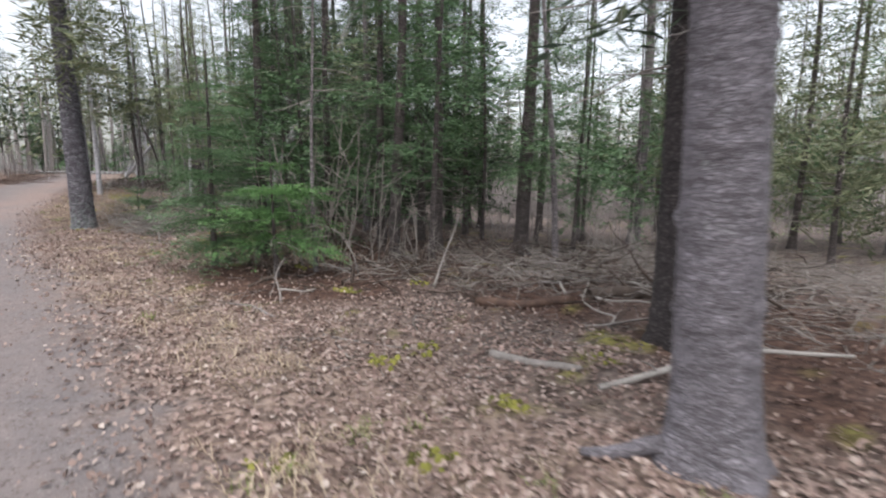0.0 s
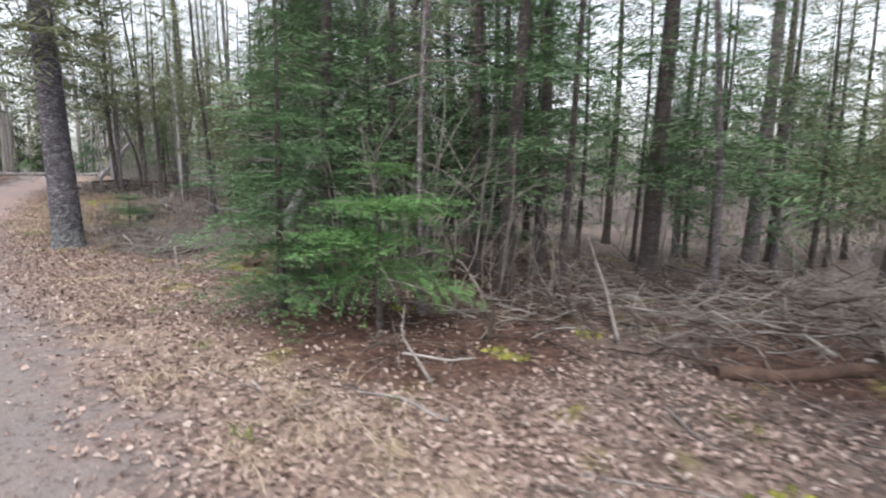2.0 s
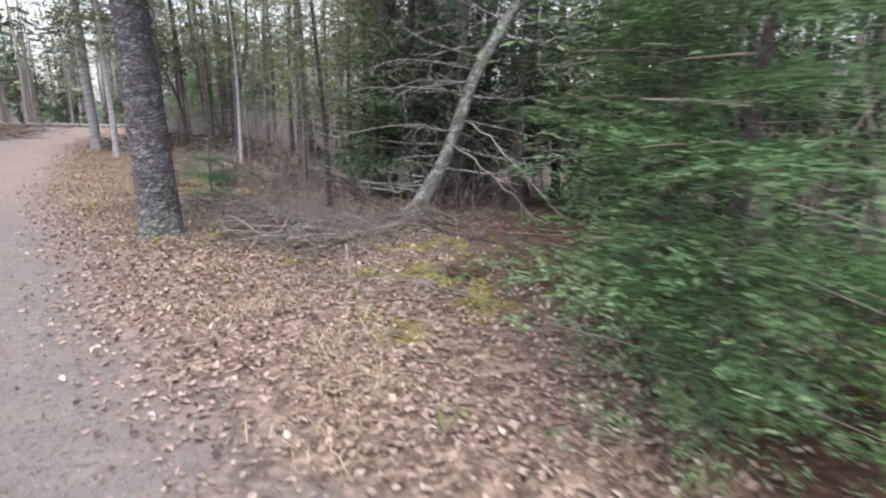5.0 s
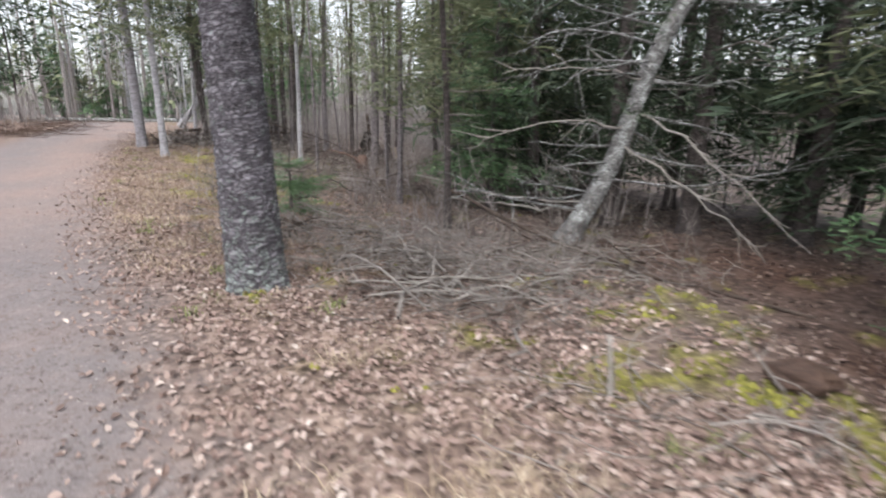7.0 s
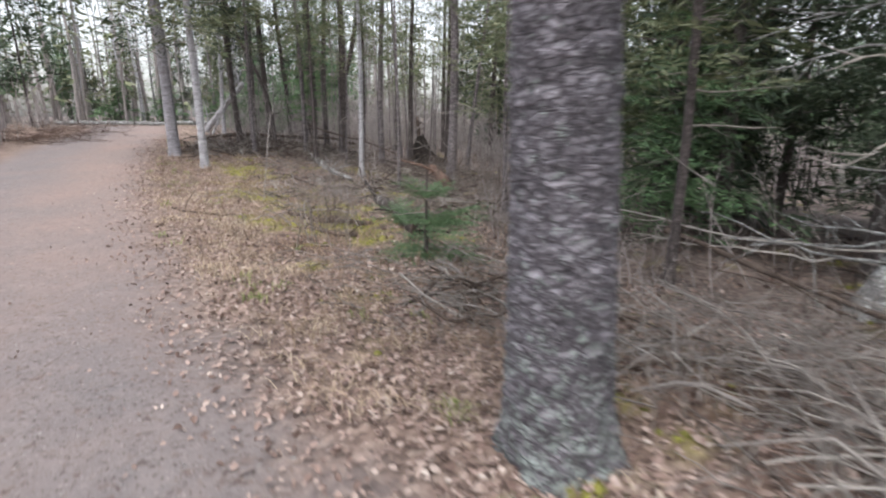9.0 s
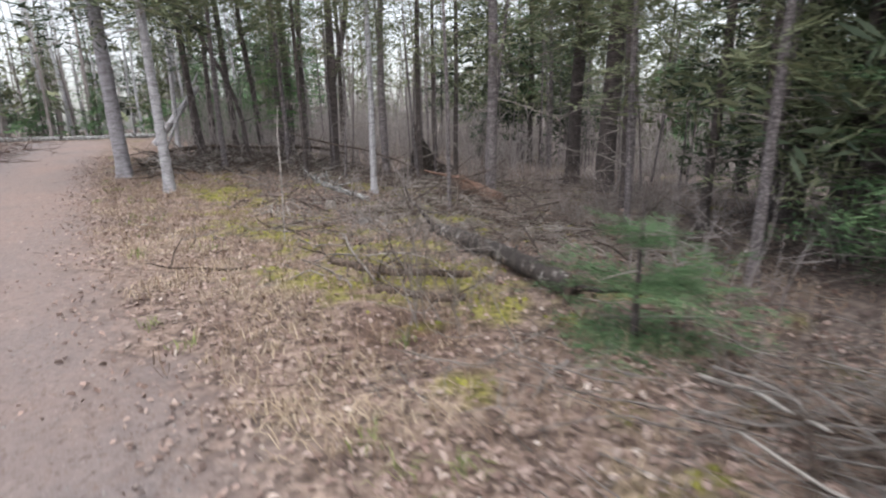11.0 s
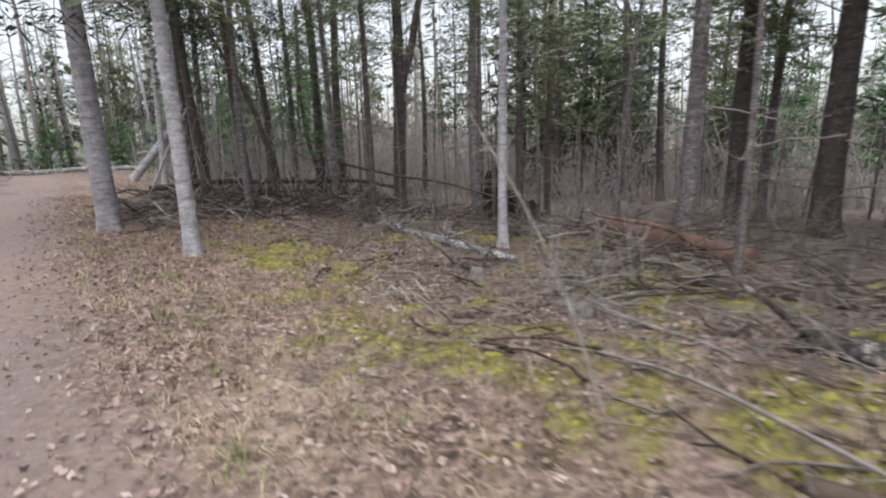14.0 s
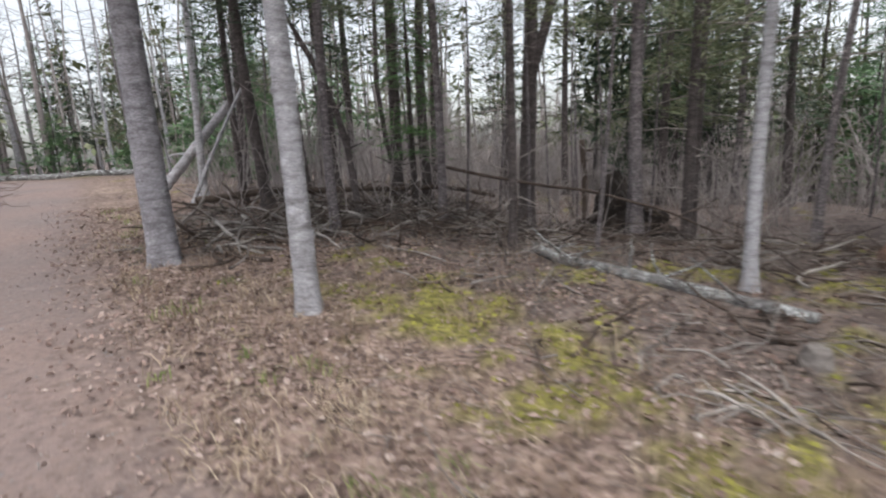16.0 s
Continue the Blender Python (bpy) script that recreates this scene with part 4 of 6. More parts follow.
STEM_KINDS = [thin_stem(700 + k, 4.5 + k) for k in range(4)]
rng = np.random.default_rng(44)
spots = []
while len(spots) < 64:
    x, y = rng.uniform(-19, 1), rng.uniform(15, 35)
    s = float(trail_side(x, y))
    if s < 3.6 or (-16 < x < -8 and y < 23.8) or (-6.5 < x < -3.5 and y < 17):
        continue
    spots.append((x, y))
for k, (x, y) in enumerate(spots):
    m = pose(x, y, fz(x, y), rng.normal(0, 3), rng.normal(0, 3), rng.uniform(0, 360))
    if k < 4:
        STEM_KINDS[k].matrix_basis = m
    else:
        copy_thing(STEM_KINDS[k % 4], m)
for k, (x, y) in enumerate(((-29.0, 50.5), (-26.5, 52.0), (-33.5, 50.0), (-24.0, 49.5), (-21.5, 47.5), (-36.0, 52.0), (-31.0, 53.5), (-38.5, 50.5), (-28.0, 55.0), (-34.5, 55.5), (-40.5, 54.0), (-25.0, 54.5), (-30.0, 57.5), (-37.0, 58.0))):
    conifer(800 + k, x, y, 0.11 + 0.02 * (k % 3), 12, "pale bare tree beyond the fallen log", M_BARK_PALE, None, M_NEEDLE, (0.02 - 0.02 * (k % 3), 0), 0.06, 30, 2.0, 1.0, 1.5, 10.0, "trees beyond the log", near=False)
for k, (x, y, hh) in enumerate(((-31.0, 49.0, 3.5), (-27.0, 48.6, 3.0), (-23.2, 47.2, 3.8), (-34.5, 48.8, 4.2), (-19.6, 43.0, 4.0))):
    young_fir(60 + k, x, y, hh, 0.2, 1.6, M_NEEDLE, "bushy green fir beyond the fallen log", 14, -1)


# ---- the leaning dead tree with lichened branches ----
def leaning_dead_tree():
    x, y = -5.38, 14.03
    t = at_base("leaning_dead_tree", x, y, fz(x, y), "leaning dead tree, pale lichen on its trunk, bare branches", "tree")
    rng = np.random.default_rng(77)
    h = Heap()
    z = np.linspace(-0.2, 6.5, 34)
    p = np.stack([0.5 * z + 0.09 * np.sin(z * 1.9), 0.2 * z + 0.03 * np.sin(z * 1.7), z], -1)
    h.tube(p, 0.125 * (1 - 0.07 * np.clip(z, 0, None)) * (1 + 0.4 * np.exp(-np.clip(z, 0, None) / 0.15)), 18, 0.05, rng)
    part("trunk", h.mesh("trunk", M_BARK_LICHEN), t)
    for k in range(24):
        zz = 0.25 + 3.3 * k / 24 + rng.uniform(-0.1, 0.1)
        i = np.searchsorted(z, zz)
        left = rng.random() < 0.55
        a = rng.uniform(2.6, 3.9) if left else rng.uniform(-0.7, 0.7)
        w = np.array([math.cos(a), math.sin(a) - 0.25, rng.uniform(-0.1, 0.25) if left else rng.uniform(-0.5, -0.1)])
        L = rng.uniform(0.9, 2.3)
        b = Heap()
        q = limb_path(rng, p[i], w, L, 9, 0.01 if left else 0.03, 0.1)
        b.tube(q, np.linspace(0.02, 0.006, len(q)), 6)
        for _ in range(7):
            s = rng.integers(2, len(q) - 1)
            tw = limb_path(rng, q[s], w + 0.7 * rng.standard_normal(3), L * rng.uniform(0.15, 0.4), 4, 0, 0.15)
            b.tube(tw, np.linspace(0.008, 0.003, len(tw)), 4)
        part("branch", b.mesh("branch", M_BARK_LICHEN), t)
    # the long low branches that reach out over the brush heap
    for a, e, sag in (((0.3, 0.1, 0.5), (-2.05, 1.55, 0.72), -0.12), ((0.25, 0.08, 0.4), (-1.7, 1.3, 0.42), -0.05), ((0.8, 0.3, 1.45), (-1.2, -0.9, 1.3), 0.15), ((1.1, 0.4, 2.0), (-0.9, -0.4, 2.05), 0.1), ((0.9, 0.3, 1.6), (2.3, -1.2, 0.2), 0.1), ((0.7, 0.2, 1.2), (2.0, -1.0, 0.05), 0.1)):
        u = np.linspace(0, 1, 12)[:, None]
        q = np.array(a) * (1 - u) + np.array(e) * u + np.array([0, 0, 1]) * sag * np.sin(math.pi * u) + 0.025 * rng.standard_normal((12, 3))
        b = Heap()
        b.tube(q, np.linspace(0.014, 0.005, 12), 6)
        for _ in range(8):
            tw = limb_path(rng, q[rng.integers(3, 11)], np.array(e) - np.array(a) + 1.2 * rng.standard_normal(3), rng.uniform(0.15, 0.5), 4, 0, 0.15)
            b.tube(tw, np.linspace(0.007, 0.003, len(tw)), 4)
        part("branch", b.mesh("branch", M_DEAD_PALE), t)


leaning_dead_tree()


# ---- fallen logs and branches ----
def fallen(name, label, category, pts, radius, mat, seed, taper=0.45, sides=12, lift=0.5, stubs=0, cuts=None, group="fallen wood", wobble=0.05):
    """A log or branch along points on the floor (x, y, height of its middle above the floor or None to rest on it)."""
    rng = np.random.default_rng(seed)
    a = np.array([(px, py) for px, py, _ in pts], float)
    up = np.array([radius * lift if q is None else q for _, _, q in pts])
    d = np.concatenate([[0], np.cumsum(np.hypot(*np.diff(a, axis=0).T))])
    n = max(6, int(d[-1] / (0.12 if radius > 0.03 else 0.09)))
    u = np.linspace(0, d[-1], n)
    x, y, q = np.interp(u, d, a[:, 0]), np.interp(u, d, a[:, 1]), np.interp(u, d, up)
    x = x + 0.25 * radius * np.cumsum(rng.standard_normal(n)) * 0.5
    y = y + 0.25 * radius * np.cumsum(rng.standard_normal(n)) * 0.5
    z = floor_z(x, y) + q
    k = np.ones(7) / 7
    if n > 14:
        z = np.convolve(np.pad(z, 3, mode="edge"), k, "valid")
        x = np.convolve(np.pad(x, 3, mode="edge"), k, "valid")
        y = np.convolve(np.pad(y, 3, mode="edge"), k, "valid")
    p = np.stack([x, y, z], -1)
    c = p[0].copy()
    h = Heap()
    rad = radius * np.linspace(1, taper, n) * (1 + 0.05 * rng.standard_normal(n))
    h.tube(p - c, rad, sides, wobble, rng, cap=True)
    ob = tagged(new(name, h.mesh(name, mat)), label, category, group)
    ob.location = c
    for _ in range(stubs):
        s = rng.integers(1, n - 1)
        b = Heap()
        w = np.array([rng.normal(), rng.normal(), abs(rng.normal(0.3, 0.6))])
        L = rng.uniform(2, 9) * radius + 0.08
        t = limb_path(rng, p[s] - c, w, L, 4, 0, 0.15)
        b.tube(t, np.linspace(rad[s] * 0.35, rad[s] * 0.12, len(t)), 5)
        part("branch_stub", b.mesh("branch_stub", mat), ob)
    return ob


N = None
fallen("surface_root", "grey root reaching over the leaves from a spruce", "root", [(1.42, 2.42, 0.12), (1.2, 2.46, 0.07), (1.0, 2.42, 0.03), (0.82, 2.45, N)], 0.07, M_BARK_SMOOTH, 301, 0.35, 10)
fallen("bleached_log", "long bleached grey log lying across the moss", "log", [(-13.08, 25.2, N), (-12.94, 24.36, N), (-12.5, 23.42, N), (-12.07, 22.74, N), (-11.65, 22.4, N), (-11.5, 22.25, N)], 0.075, M_BARK_LICHEN, 1, 0.7, stubs=9)
fallen("dark_log", "dark decaying log with bleached patches", "log", [(-10.5, 19.3, N), (-10.2, 18.4, 0.08), (-9.9, 17.6, 0.12), (-9.72, 16.9, 0.14), (-9.6, 16.45, 0.13), (-9.5, 16.15, 0.12)], 0.1, M_LOG, 2, 0.95, 14, stubs=6)
fallen("bleached_snag", "splintered bleached wood along a dark log", "branch", [(-10.12, 18.15, 0.1), (-9.85, 17.4, 0.12), (-9.68, 16.8, 0.1)], 0.03, M_DEAD, 211, 0.5, 8, stubs=5)
fallen("rotten_log", "orange-brown rotting log on mossy floor", "log", [(-9.7, 23.5, N), (-9.55, 22.6, N), (-9.3, 21.7, N), (-9.15, 21.0, N)], 0.17, M_ROT_RED, 3, 0.85, 14, 0.7, stubs=1)
fallen("grey_branch", "long grey branch lying on moss", "branch", [(-11.74, 20.93, N), (-11.37, 20.54, N), (-11.21, 20.14, N), (-11.2, 19.44, N), (-11.1, 18.9, N)], 0.03, M_DEAD, 212, 0.6, 8, stubs=6)
fallen("short_rotten_log", "short crumbling brown log in the leaves", "log", [(0.43, 6.2, N), (1.14, 6.1, N), (1.65, 6.0, N)], 0.075, M_ROT, 4, 0.8, stubs=2)
fallen("mouldering_log", "dark mouldering log beside the spruce", "log", [(1.74, 6.1, N), (2.41, 6.4, N), (3.4, 6.45, N), (4.6, 6.2, N)], 0.09, M_DEAD_DARK, 44, 0.8, stubs=4)
fallen("white_branch", "bleached white branch lying on the leaves", "branch", [(1.1, 3.42, N), (1.35, 3.45, 0.04), (1.65, 3.52, 0.07), (2.1, 3.75, 0.13), (2.45, 3.85, 0.16), (3.4, 3.75, 0.12)], 0.026, M_DEAD_PALE, 5, 0.6, 8, stubs=2)
fallen("grey_branch", "grey broken branch on brown leaves", "branch", [(0.45, 4.27, N), (0.75, 3.92, N), (1.1, 3.69, N)], 0.04, M_DEAD, 6, 0.8, 9)
fallen("forked_branch", "pale forked branch propped on the duff", "branch", [(-2.0, 5.95, N), (-2.1, 6.25, 0.1), (-2.25, 6.55, 0.22), (-2.22, 6.9, 0.36)], 0.015, M_DEAD, 7, 0.6, 8, stubs=4)
fallen("broken_branch", "broken branch end beside a forked one", "branch", [(-2.6, 6.5, 0.05), (-2.25, 6.57, 0.21)], 0.018, M_DEAD_DARK, 8, 0.8, 8)
fallen("arched_branch", "thin branch arched over the brush", "branch", [(-2.35, 7.75, 0.55), (-2.1, 7.8, 0.75), (-1.9, 7.8, 0.78), (-1.6, 7.75, 0.65), (-1.4, 7.7, 0.35), (-1.3, 7.65, N)], 0.018, M_DEAD, 9, 0.7, 7)
fallen("leaning_stick", "grey dead stick leaning in the brush", "branch", [(-0.13, 6.84, N), (0.0, 7.5, 0.2), (0.25, 8.75, 0.58), (0.35, 9.3, 0.8)], 0.022, M_DEAD, 10, 0.5, 7, stubs=5)
fallen("thin_white_stick", "thin pale stick on the leaves", "branch", [(-3.38, 5.98, N), (-3.2, 5.7, N)], 0.014, M_DEAD_PALE, 11, 0.7, 6)
fallen("long_thin_branch", "long thin pale branch on fallen leaves", "branch", [(-1.2, 4.75, N), (-0.7, 4.72, N), (-0.25, 4.52, N)], 0.013, M_DEAD, 12, 0.5, 6)
fallen("long_thin_branch", "thin curved stick on fallen leaves", "branch", [(-1.05, 4.65, N), (-0.83, 4.2, N)], 0.012, M_DEAD_PALE, 13, 0.5, 6)
fallen("dark_stick", "short dark stick on fallen leaves", "branch", [(-0.93, 4.16, N), (-0.4, 4.3, N)], 0.016, M_DEAD_DARK, 14, 0.8, 6)
fallen("fallen_sapling", "long thin fallen sapling with twigs", "branch", [(-6.9, 15.0, 0.5), (-5.9, 13.8, 0.25), (-4.8, 12.65, N), (-3.8, 11.5, N)], 0.03, M_DEAD_DARK, 15, 0.5, 7, stubs=10)
fallen("forked_grey_branch", "grey forked branch on moss", "branch", [(-11.86, 19.6, N), (-11.65, 18.6, 0.1), (-11.51, 17.82, 0.1), (-11.3, 17.3, 0.08), (-11.18, 17.0, 0.03)], 0.015, M_DEAD, 16, 0.8, 8, stubs=9)
fallen("forked_grey_branch", "thin bleached branch arching over moss", "branch", [(-11.35, 17.75, 0.05), (-10.9, 17.6, 0.13), (-10.62, 17.4, 0.1), (-10.42, 16.95, 0.03)], 0.01, M_DEAD_PALE, 17, 0.6, 8, stubs=5)
fallen("dark_branch", "crumbling dark wood in the leaves", "branch", [(-11.2, 16.9, N), (-10.85, 16.65, N), (-10.4, 16.6, N)], 0.045, M_DEAD_DARK, 214, 0.8, 9, stubs=4)
fallen("dark_branch", "dark rotting branch sunk in moss", "branch", [(-11.72, 17.87, N), (-11.46, 17.58, N), (-11.17, 17.38, N), (-10.75, 17.23, N), (-10.3, 17.1, N)], 0.05, M_DEAD_DARK, 18, 0.8, 8, stubs=5)
fallen("dark_stick", "grey stick lying in the heap of brush", "branch", [(-11.61, 21.0, N), (-11.1, 21.1, 0.08), (-10.63, 21.07, 0.06), (-10.2, 20.8, N)], 0.018, M_DEAD, 181, 0.6, 7, stubs=5)
fallen("dark_stick", "grey stick lying in the heap of brush", "branch", [(-11.6, 20.6, N), (-11.13, 20.61, 0.06), (-10.55, 20.58, 0.05), (-9.9, 20.5, N)], 0.016, M_DEAD, 182, 0.6, 7, stubs=5)
fallen("dark_log", "dark fallen branch at the foot of the stand", "log", [(-15.77, 26.97, 0.05), (-15.17, 26.95, 0.04), (-14.37, 26.1, N)], 0.045, M_ROT, 183, 0.8, 8, stubs=5)
fallen("mossy_log", "mossy old log sunk in the floor", "log", [(-10.4, 21.0, N), (-9.6, 20.2, N), (-8.5, 19.3, N)], 0.075, M_DEAD_DARK, 19, 0.8, 10, stubs=6)
fallen("grey_log", "grey log on the forest floor", "log", [(-12.2, 26.0, N), (-10.4, 24.8, N), (-8.6, 24.2, N)], 0.06, M_DEAD_DARK, 20, 0.7, 10, stubs=6)
fallen("dark_log", "dark fallen log under the dense trees", "log", [(-17.0, 27.4, 0.12), (-15.2, 27.0, N), (-13.2, 25.9, N)], 0.07, M_DEAD_DARK, 21, 0.7, 10, stubs=8)
fallen("dark_log", "dark fallen log under the dense trees", "log", [(-18.2, 28.3, 0.3), (-16.0, 29.0, 0.3), (-12.6, 28.5, 0.5)], 0.07, M_DEAD_DARK, 22, 0.6, 10, stubs=10)
fallen("log_across_trail", "long pale log lying across the trail's far end", "log", [(-38.0, 46.6, N), (-31.0, 45.8, N), (-24.0, 45.6, N)], 0.2, M_BARK_LICHEN, 23, 0.75, 10, stubs=5)
fallen("leaning_log", "pale grey trunk fallen at a slant against a tree", "log", [(-20.0, 32.0, 0.1), (-18.9, 32.1, 1.3), (-18.0, 32.2, 2.3)], 0.13, M_BARK_PALE, 24, 0.7, 10, stubs=4)
fallen("leaning_log", "thin grey stem fallen at a slant", "log", [(-18.6, 29.6, 0.0), (-18.0, 29.8, 1.2), (-17.3, 30.0, 2.6)], 0.045, M_BARK_PALE, 25, 0.6, 8, stubs=2)
fallen("dead_branch", "dead branch leaning over the root plate", "branch", [(-14.0, 27.2, 0.9), (-12.4, 26.0, 0.75), (-11.0, 25.4, 0.5), (-10.2, 25.2, 0.2)], 0.03, M_DEAD_DARK, 26, 0.5, 7, stubs=6)
fallen("bent_sapling", "thin bent dead sapling standing on moss", "sapling", [(-12.35, 18.35, 0.0), (-12.37, 18.55, 0.45), (-12.45, 19.0, 0.95), (-12.58, 19.6, 1.45), (-12.66, 20.2, 1.9)], 0.01, M_DEAD, 27, 0.4, 7, stubs=5)
fallen("bent_tree", "dark dead tree leaning and bent in the stand", "tree", [(-15.3, 27.6, -0.05), (-15.35, 27.65, 0.8), (-15.5, 27.7, 1.6), (-15.8, 27.75, 2.4), (-16.3, 27.8, 3.4), (-16.7, 27.8, 4.6)], 0.06, M_BARK_DARK, 331, 0.5, 10, stubs=8)
fallen("bent_tree", "dark dead tree leaning and bent in the stand", "tree", [(-14.3, 29.2, -0.05), (-14.55, 29.2, 0.8), (-14.75, 29.2, 1.5), (-14.8, 29.25, 2.6), (-14.7, 29.3, 4.4)], 0.075, M_BARK_DARK, 332, 0.5, 10, stubs=8)
fallen("broken_stub", "upright broken pale stub", "stub", [(-5.88, 10.3, -0.05), (-5.89, 10.31, 0.17), (-5.91, 10.32, 0.38)], 0.018, M_DEAD_PALE, 28, 0.7, 7, stubs=1)
fallen("broken_snag", "thin broken dark snag", "snag", [(-10.4, 29.4, 0.0), (-10.42, 29.4, 1.0), (-10.5, 29.4, 2.0)], 0.08, M_DEAD_DARK, 29, 0.8, 8, stubs=3)
rng = np.random.default_rng(53)
for k in range(20):
    x, y, a = rng.normal(-13.05, 0.28), rng.normal(21.4, 0.24), rng.uniform(0, 6.28)
    L = rng.uniform(0.2, 0.55)
    c, d = 0.5 * L * math.cos(a), 0.5 * L * math.sin(a)
    fallen("dead_stick", "bleached dead stick in a small heap", "branch", [(x - c, y - d, N), (x + rng.normal(0, 0.05), y + rng.normal(0, 0.05), rng.uniform(0.01, 0.12)), (x + c, y + d, rng.uniform(0.0, 0.16))], rng.uniform(0.006, 0.016), M_DEAD_PALE if k % 3 else M_DEAD, 50 + k, 0.5, 6, stubs=2, group="heap of sticks")


# ---- root plate of an overturned tree, stumps, stones ----
def root_plate(x, y, turn_deg):
    t = at_base("root_plate", x, y, fz(x, y), "dark earthy root plate of an overturned tree", "root plate")
    rng = np.random.default_rng(9)
    bm = bmesh.new()
    bmesh.ops.create_icosphere(bm, subdivisions=5, radius=1)
    for v in bm.verts:
        q = v.co.copy()
        n = noise.fractal(q * 2.4, 0.9, 2, 6)
        rise = 0.32 + 0.85 * math.exp(-((q.x + 0.32) / 0.36) ** 2) + 0.3 * math.exp(-((q.x - 0.4) / 0.4) ** 2)
        v.co = Vector((q.x * 1.1 * (1 + 0.25 * n), q.y * 0.45 * (1 + 0.35 * n), (q.z * rise * 1.15 if q.z > 0 else q.z * 0.3) * (1 + 0.4 * n)))
    me = bpy.data.meshes.new("earth")
    bm.to_mesh(me)
    bm.free()
    me.materials.append(M_EARTH)
    part("earth", me, t)
    for k in range(44):
        a = rng.uniform(0.1, 3.0)
        w = (math.cos(a), rng.normal(-0.5, 0.4), math.sin(a) * 0.6 - 0.4)
        s = (-0.15 + 0.75 * math.cos(a), rng.uniform(-0.4, 0.0), 0.15 + 0.7 * math.sin(a))
        q = limb_path(rng, s, w, rng.uniform(0.25, 0.6), 6, -0.16, 0.25)
        b = Heap()
        b.tube(q, np.linspace(0.02, 0.006, len(q)), 5)
        part("root", b.mesh("root", M_DEAD if k % 4 == 0 else M_DEAD_DARK), t)
    t.rotation_euler = (0, 0, math.radians(turn_deg))


root_plate(-10.0, 28.2, -24)


def lump(name, label, category, x, y, size, mat, seed, sink=0.3, moss=False):
    bm = bmesh.new()
    bmesh.ops.create_icosphere(bm, subdivisions=4, radius=1)
    for v in bm.verts:
        n = noise.fractal(v.co * 1.7 + Vector((seed, 0, 0)), 0.8, 2, 5)
        v.co = Vector((v.co.x * size[0], v.co.y * size[1], v.co.z * size[2])) * (1 + 0.28 * n)
    me = bpy.data.meshes.new(name)
    bm.to_mesh(me)
    bm.free()
    me.materials.append(mat)
    for p in me.polygons:
        p.use_smooth = True
    ob = tagged(new(name, me), label, category)
    ob.location = (x, y, fz(x, y) + size[2] * (1 - 2 * sink) * 0.6)
    return ob


lump("rotten_stump", "crumbling red-brown stump with moss", "stump", -4.7, 10.45, (0.2, 0.15, 0.1), M_ROT, 1)
lump("grey_stump", "weathered grey broken stump in moss", "stump", -12.25, 21.7, (0.1, 0.1, 0.14), M_DEAD, 2)
lump("stone", "rounded grey stone among moss", "stone", -11.55, 20.45, (0.11, 0.1, 0.09), M_STONE, 3)
lump("stone", "pale stone at the trail's edge", "stone", -14.95, 20.42, (0.06, 0.04, 0.025), M_DEAD_PALE, 4)
for k, (x, y, a) in enumerate(((-0.95, 8.3, 0.5), (-0.35, 8.0, 0.35), (-1.35, 7.25, 0.3), (-9.6, 16.2, 0.3))):
    fallen("broken_stub", "dark splintered stub standing in the duff", "stub", [(x, y, -0.05), (x + 0.02, y, a * 0.5), (x + 0.05, y + 0.03, a * 0.9)], 0.03, M_DEAD_DARK, 70 + k, 0.7, 8, group="stubs")


# ---- brush: tangled dead twigs on the floor, and bare shrubs ----
def tangle(seed, spots, per_spot, length, height, mat, thick=0.007, crook=0.2):
    rng = np.random.default_rng(seed)
    h = Heap()
    for sx, sy, r in spots:
        for _ in range(int(per_spot * r * r)):
            x, y = sx + rng.normal(0, r * 0.5), sy + rng.normal(0, r * 0.5)
            a = rng.uniform(0, 6.28)
            L = length * rng.uniform(0.4, 1.3)
            z = fz(x, y) + abs(rng.normal(0, height))
            p = limb_path(rng, (x, y, z), (math.cos(a), math.sin(a), rng.normal(0, 0.25)), L, 5, -0.02, crook)
            p[:, 2] = np.maximum(p[:, 2], floor_z(p[:, 0], p[:, 1]) + 0.004)
            t = thick * rng.uniform(0.5, 1.9)
            h.tube(p, np.linspace(t, t * 0.4, len(p)), 3)
            for _ in range(2):
                q = limb_path(rng, p[rng.integers(1, 5)], rng.standard_normal(3) * (1, 1, 0.4), L * 0.35, 2, -0.02, 0.2)
                h.tube(q, np.linspace(t * 0.6, t * 0.25, len(q)), 3)
    return h


tagged(new("dead_brush", tangle(1, [(-7.6, 13.0, 1.1), (-6.6, 12.4, 1.2), (-6.0, 13.2, 1.1), (-7.3, 11.9, 0.7), (-5.2, 12.8, 0.9), (-6.7, 11.6, 0.7), (-8.1, 13.9, 0.9), (-8.6, 14.6, 0.8), (-9.2, 13.7, 0.7), (-8.9, 14.1, 0.7), (-9.5, 14.4, 0.5)], 75, 0.65, 0.11, M_DEAD, 0.0044, 0.12).mesh("dead_brush", M_DEAD)), "heap of tangled grey dead branches beside the spruce", "brush", kind="stuff")
tagged(new("dead_brush", tangle(2, [(-1.4, 8.3, 0.6), (-0.6, 8.1, 0.9), (0.4, 8.1, 0.9), (1.6, 8.0, 0.9), (3.2, 7.6, 1.2), (-5.3, 9.9, 0.7), (0.6, 7.2, 0.9), (2.4, 6.8, 0.9), (3.6, 5.0, 1.2), (2.6, 9.8, 1.3), (0.8, 9.6, 1.0), (4.4, 8.8, 1.4), (5.6, 6.6, 1.2), (6.4, 8.0, 1.4), (7.8, 8.4, 1.4)], 60, 0.8, 0.09, M_DEAD, 0.006).mesh("dead_brush", M_TWIG)), "tangled dead twigs under the young firs", "brush", kind="stuff")
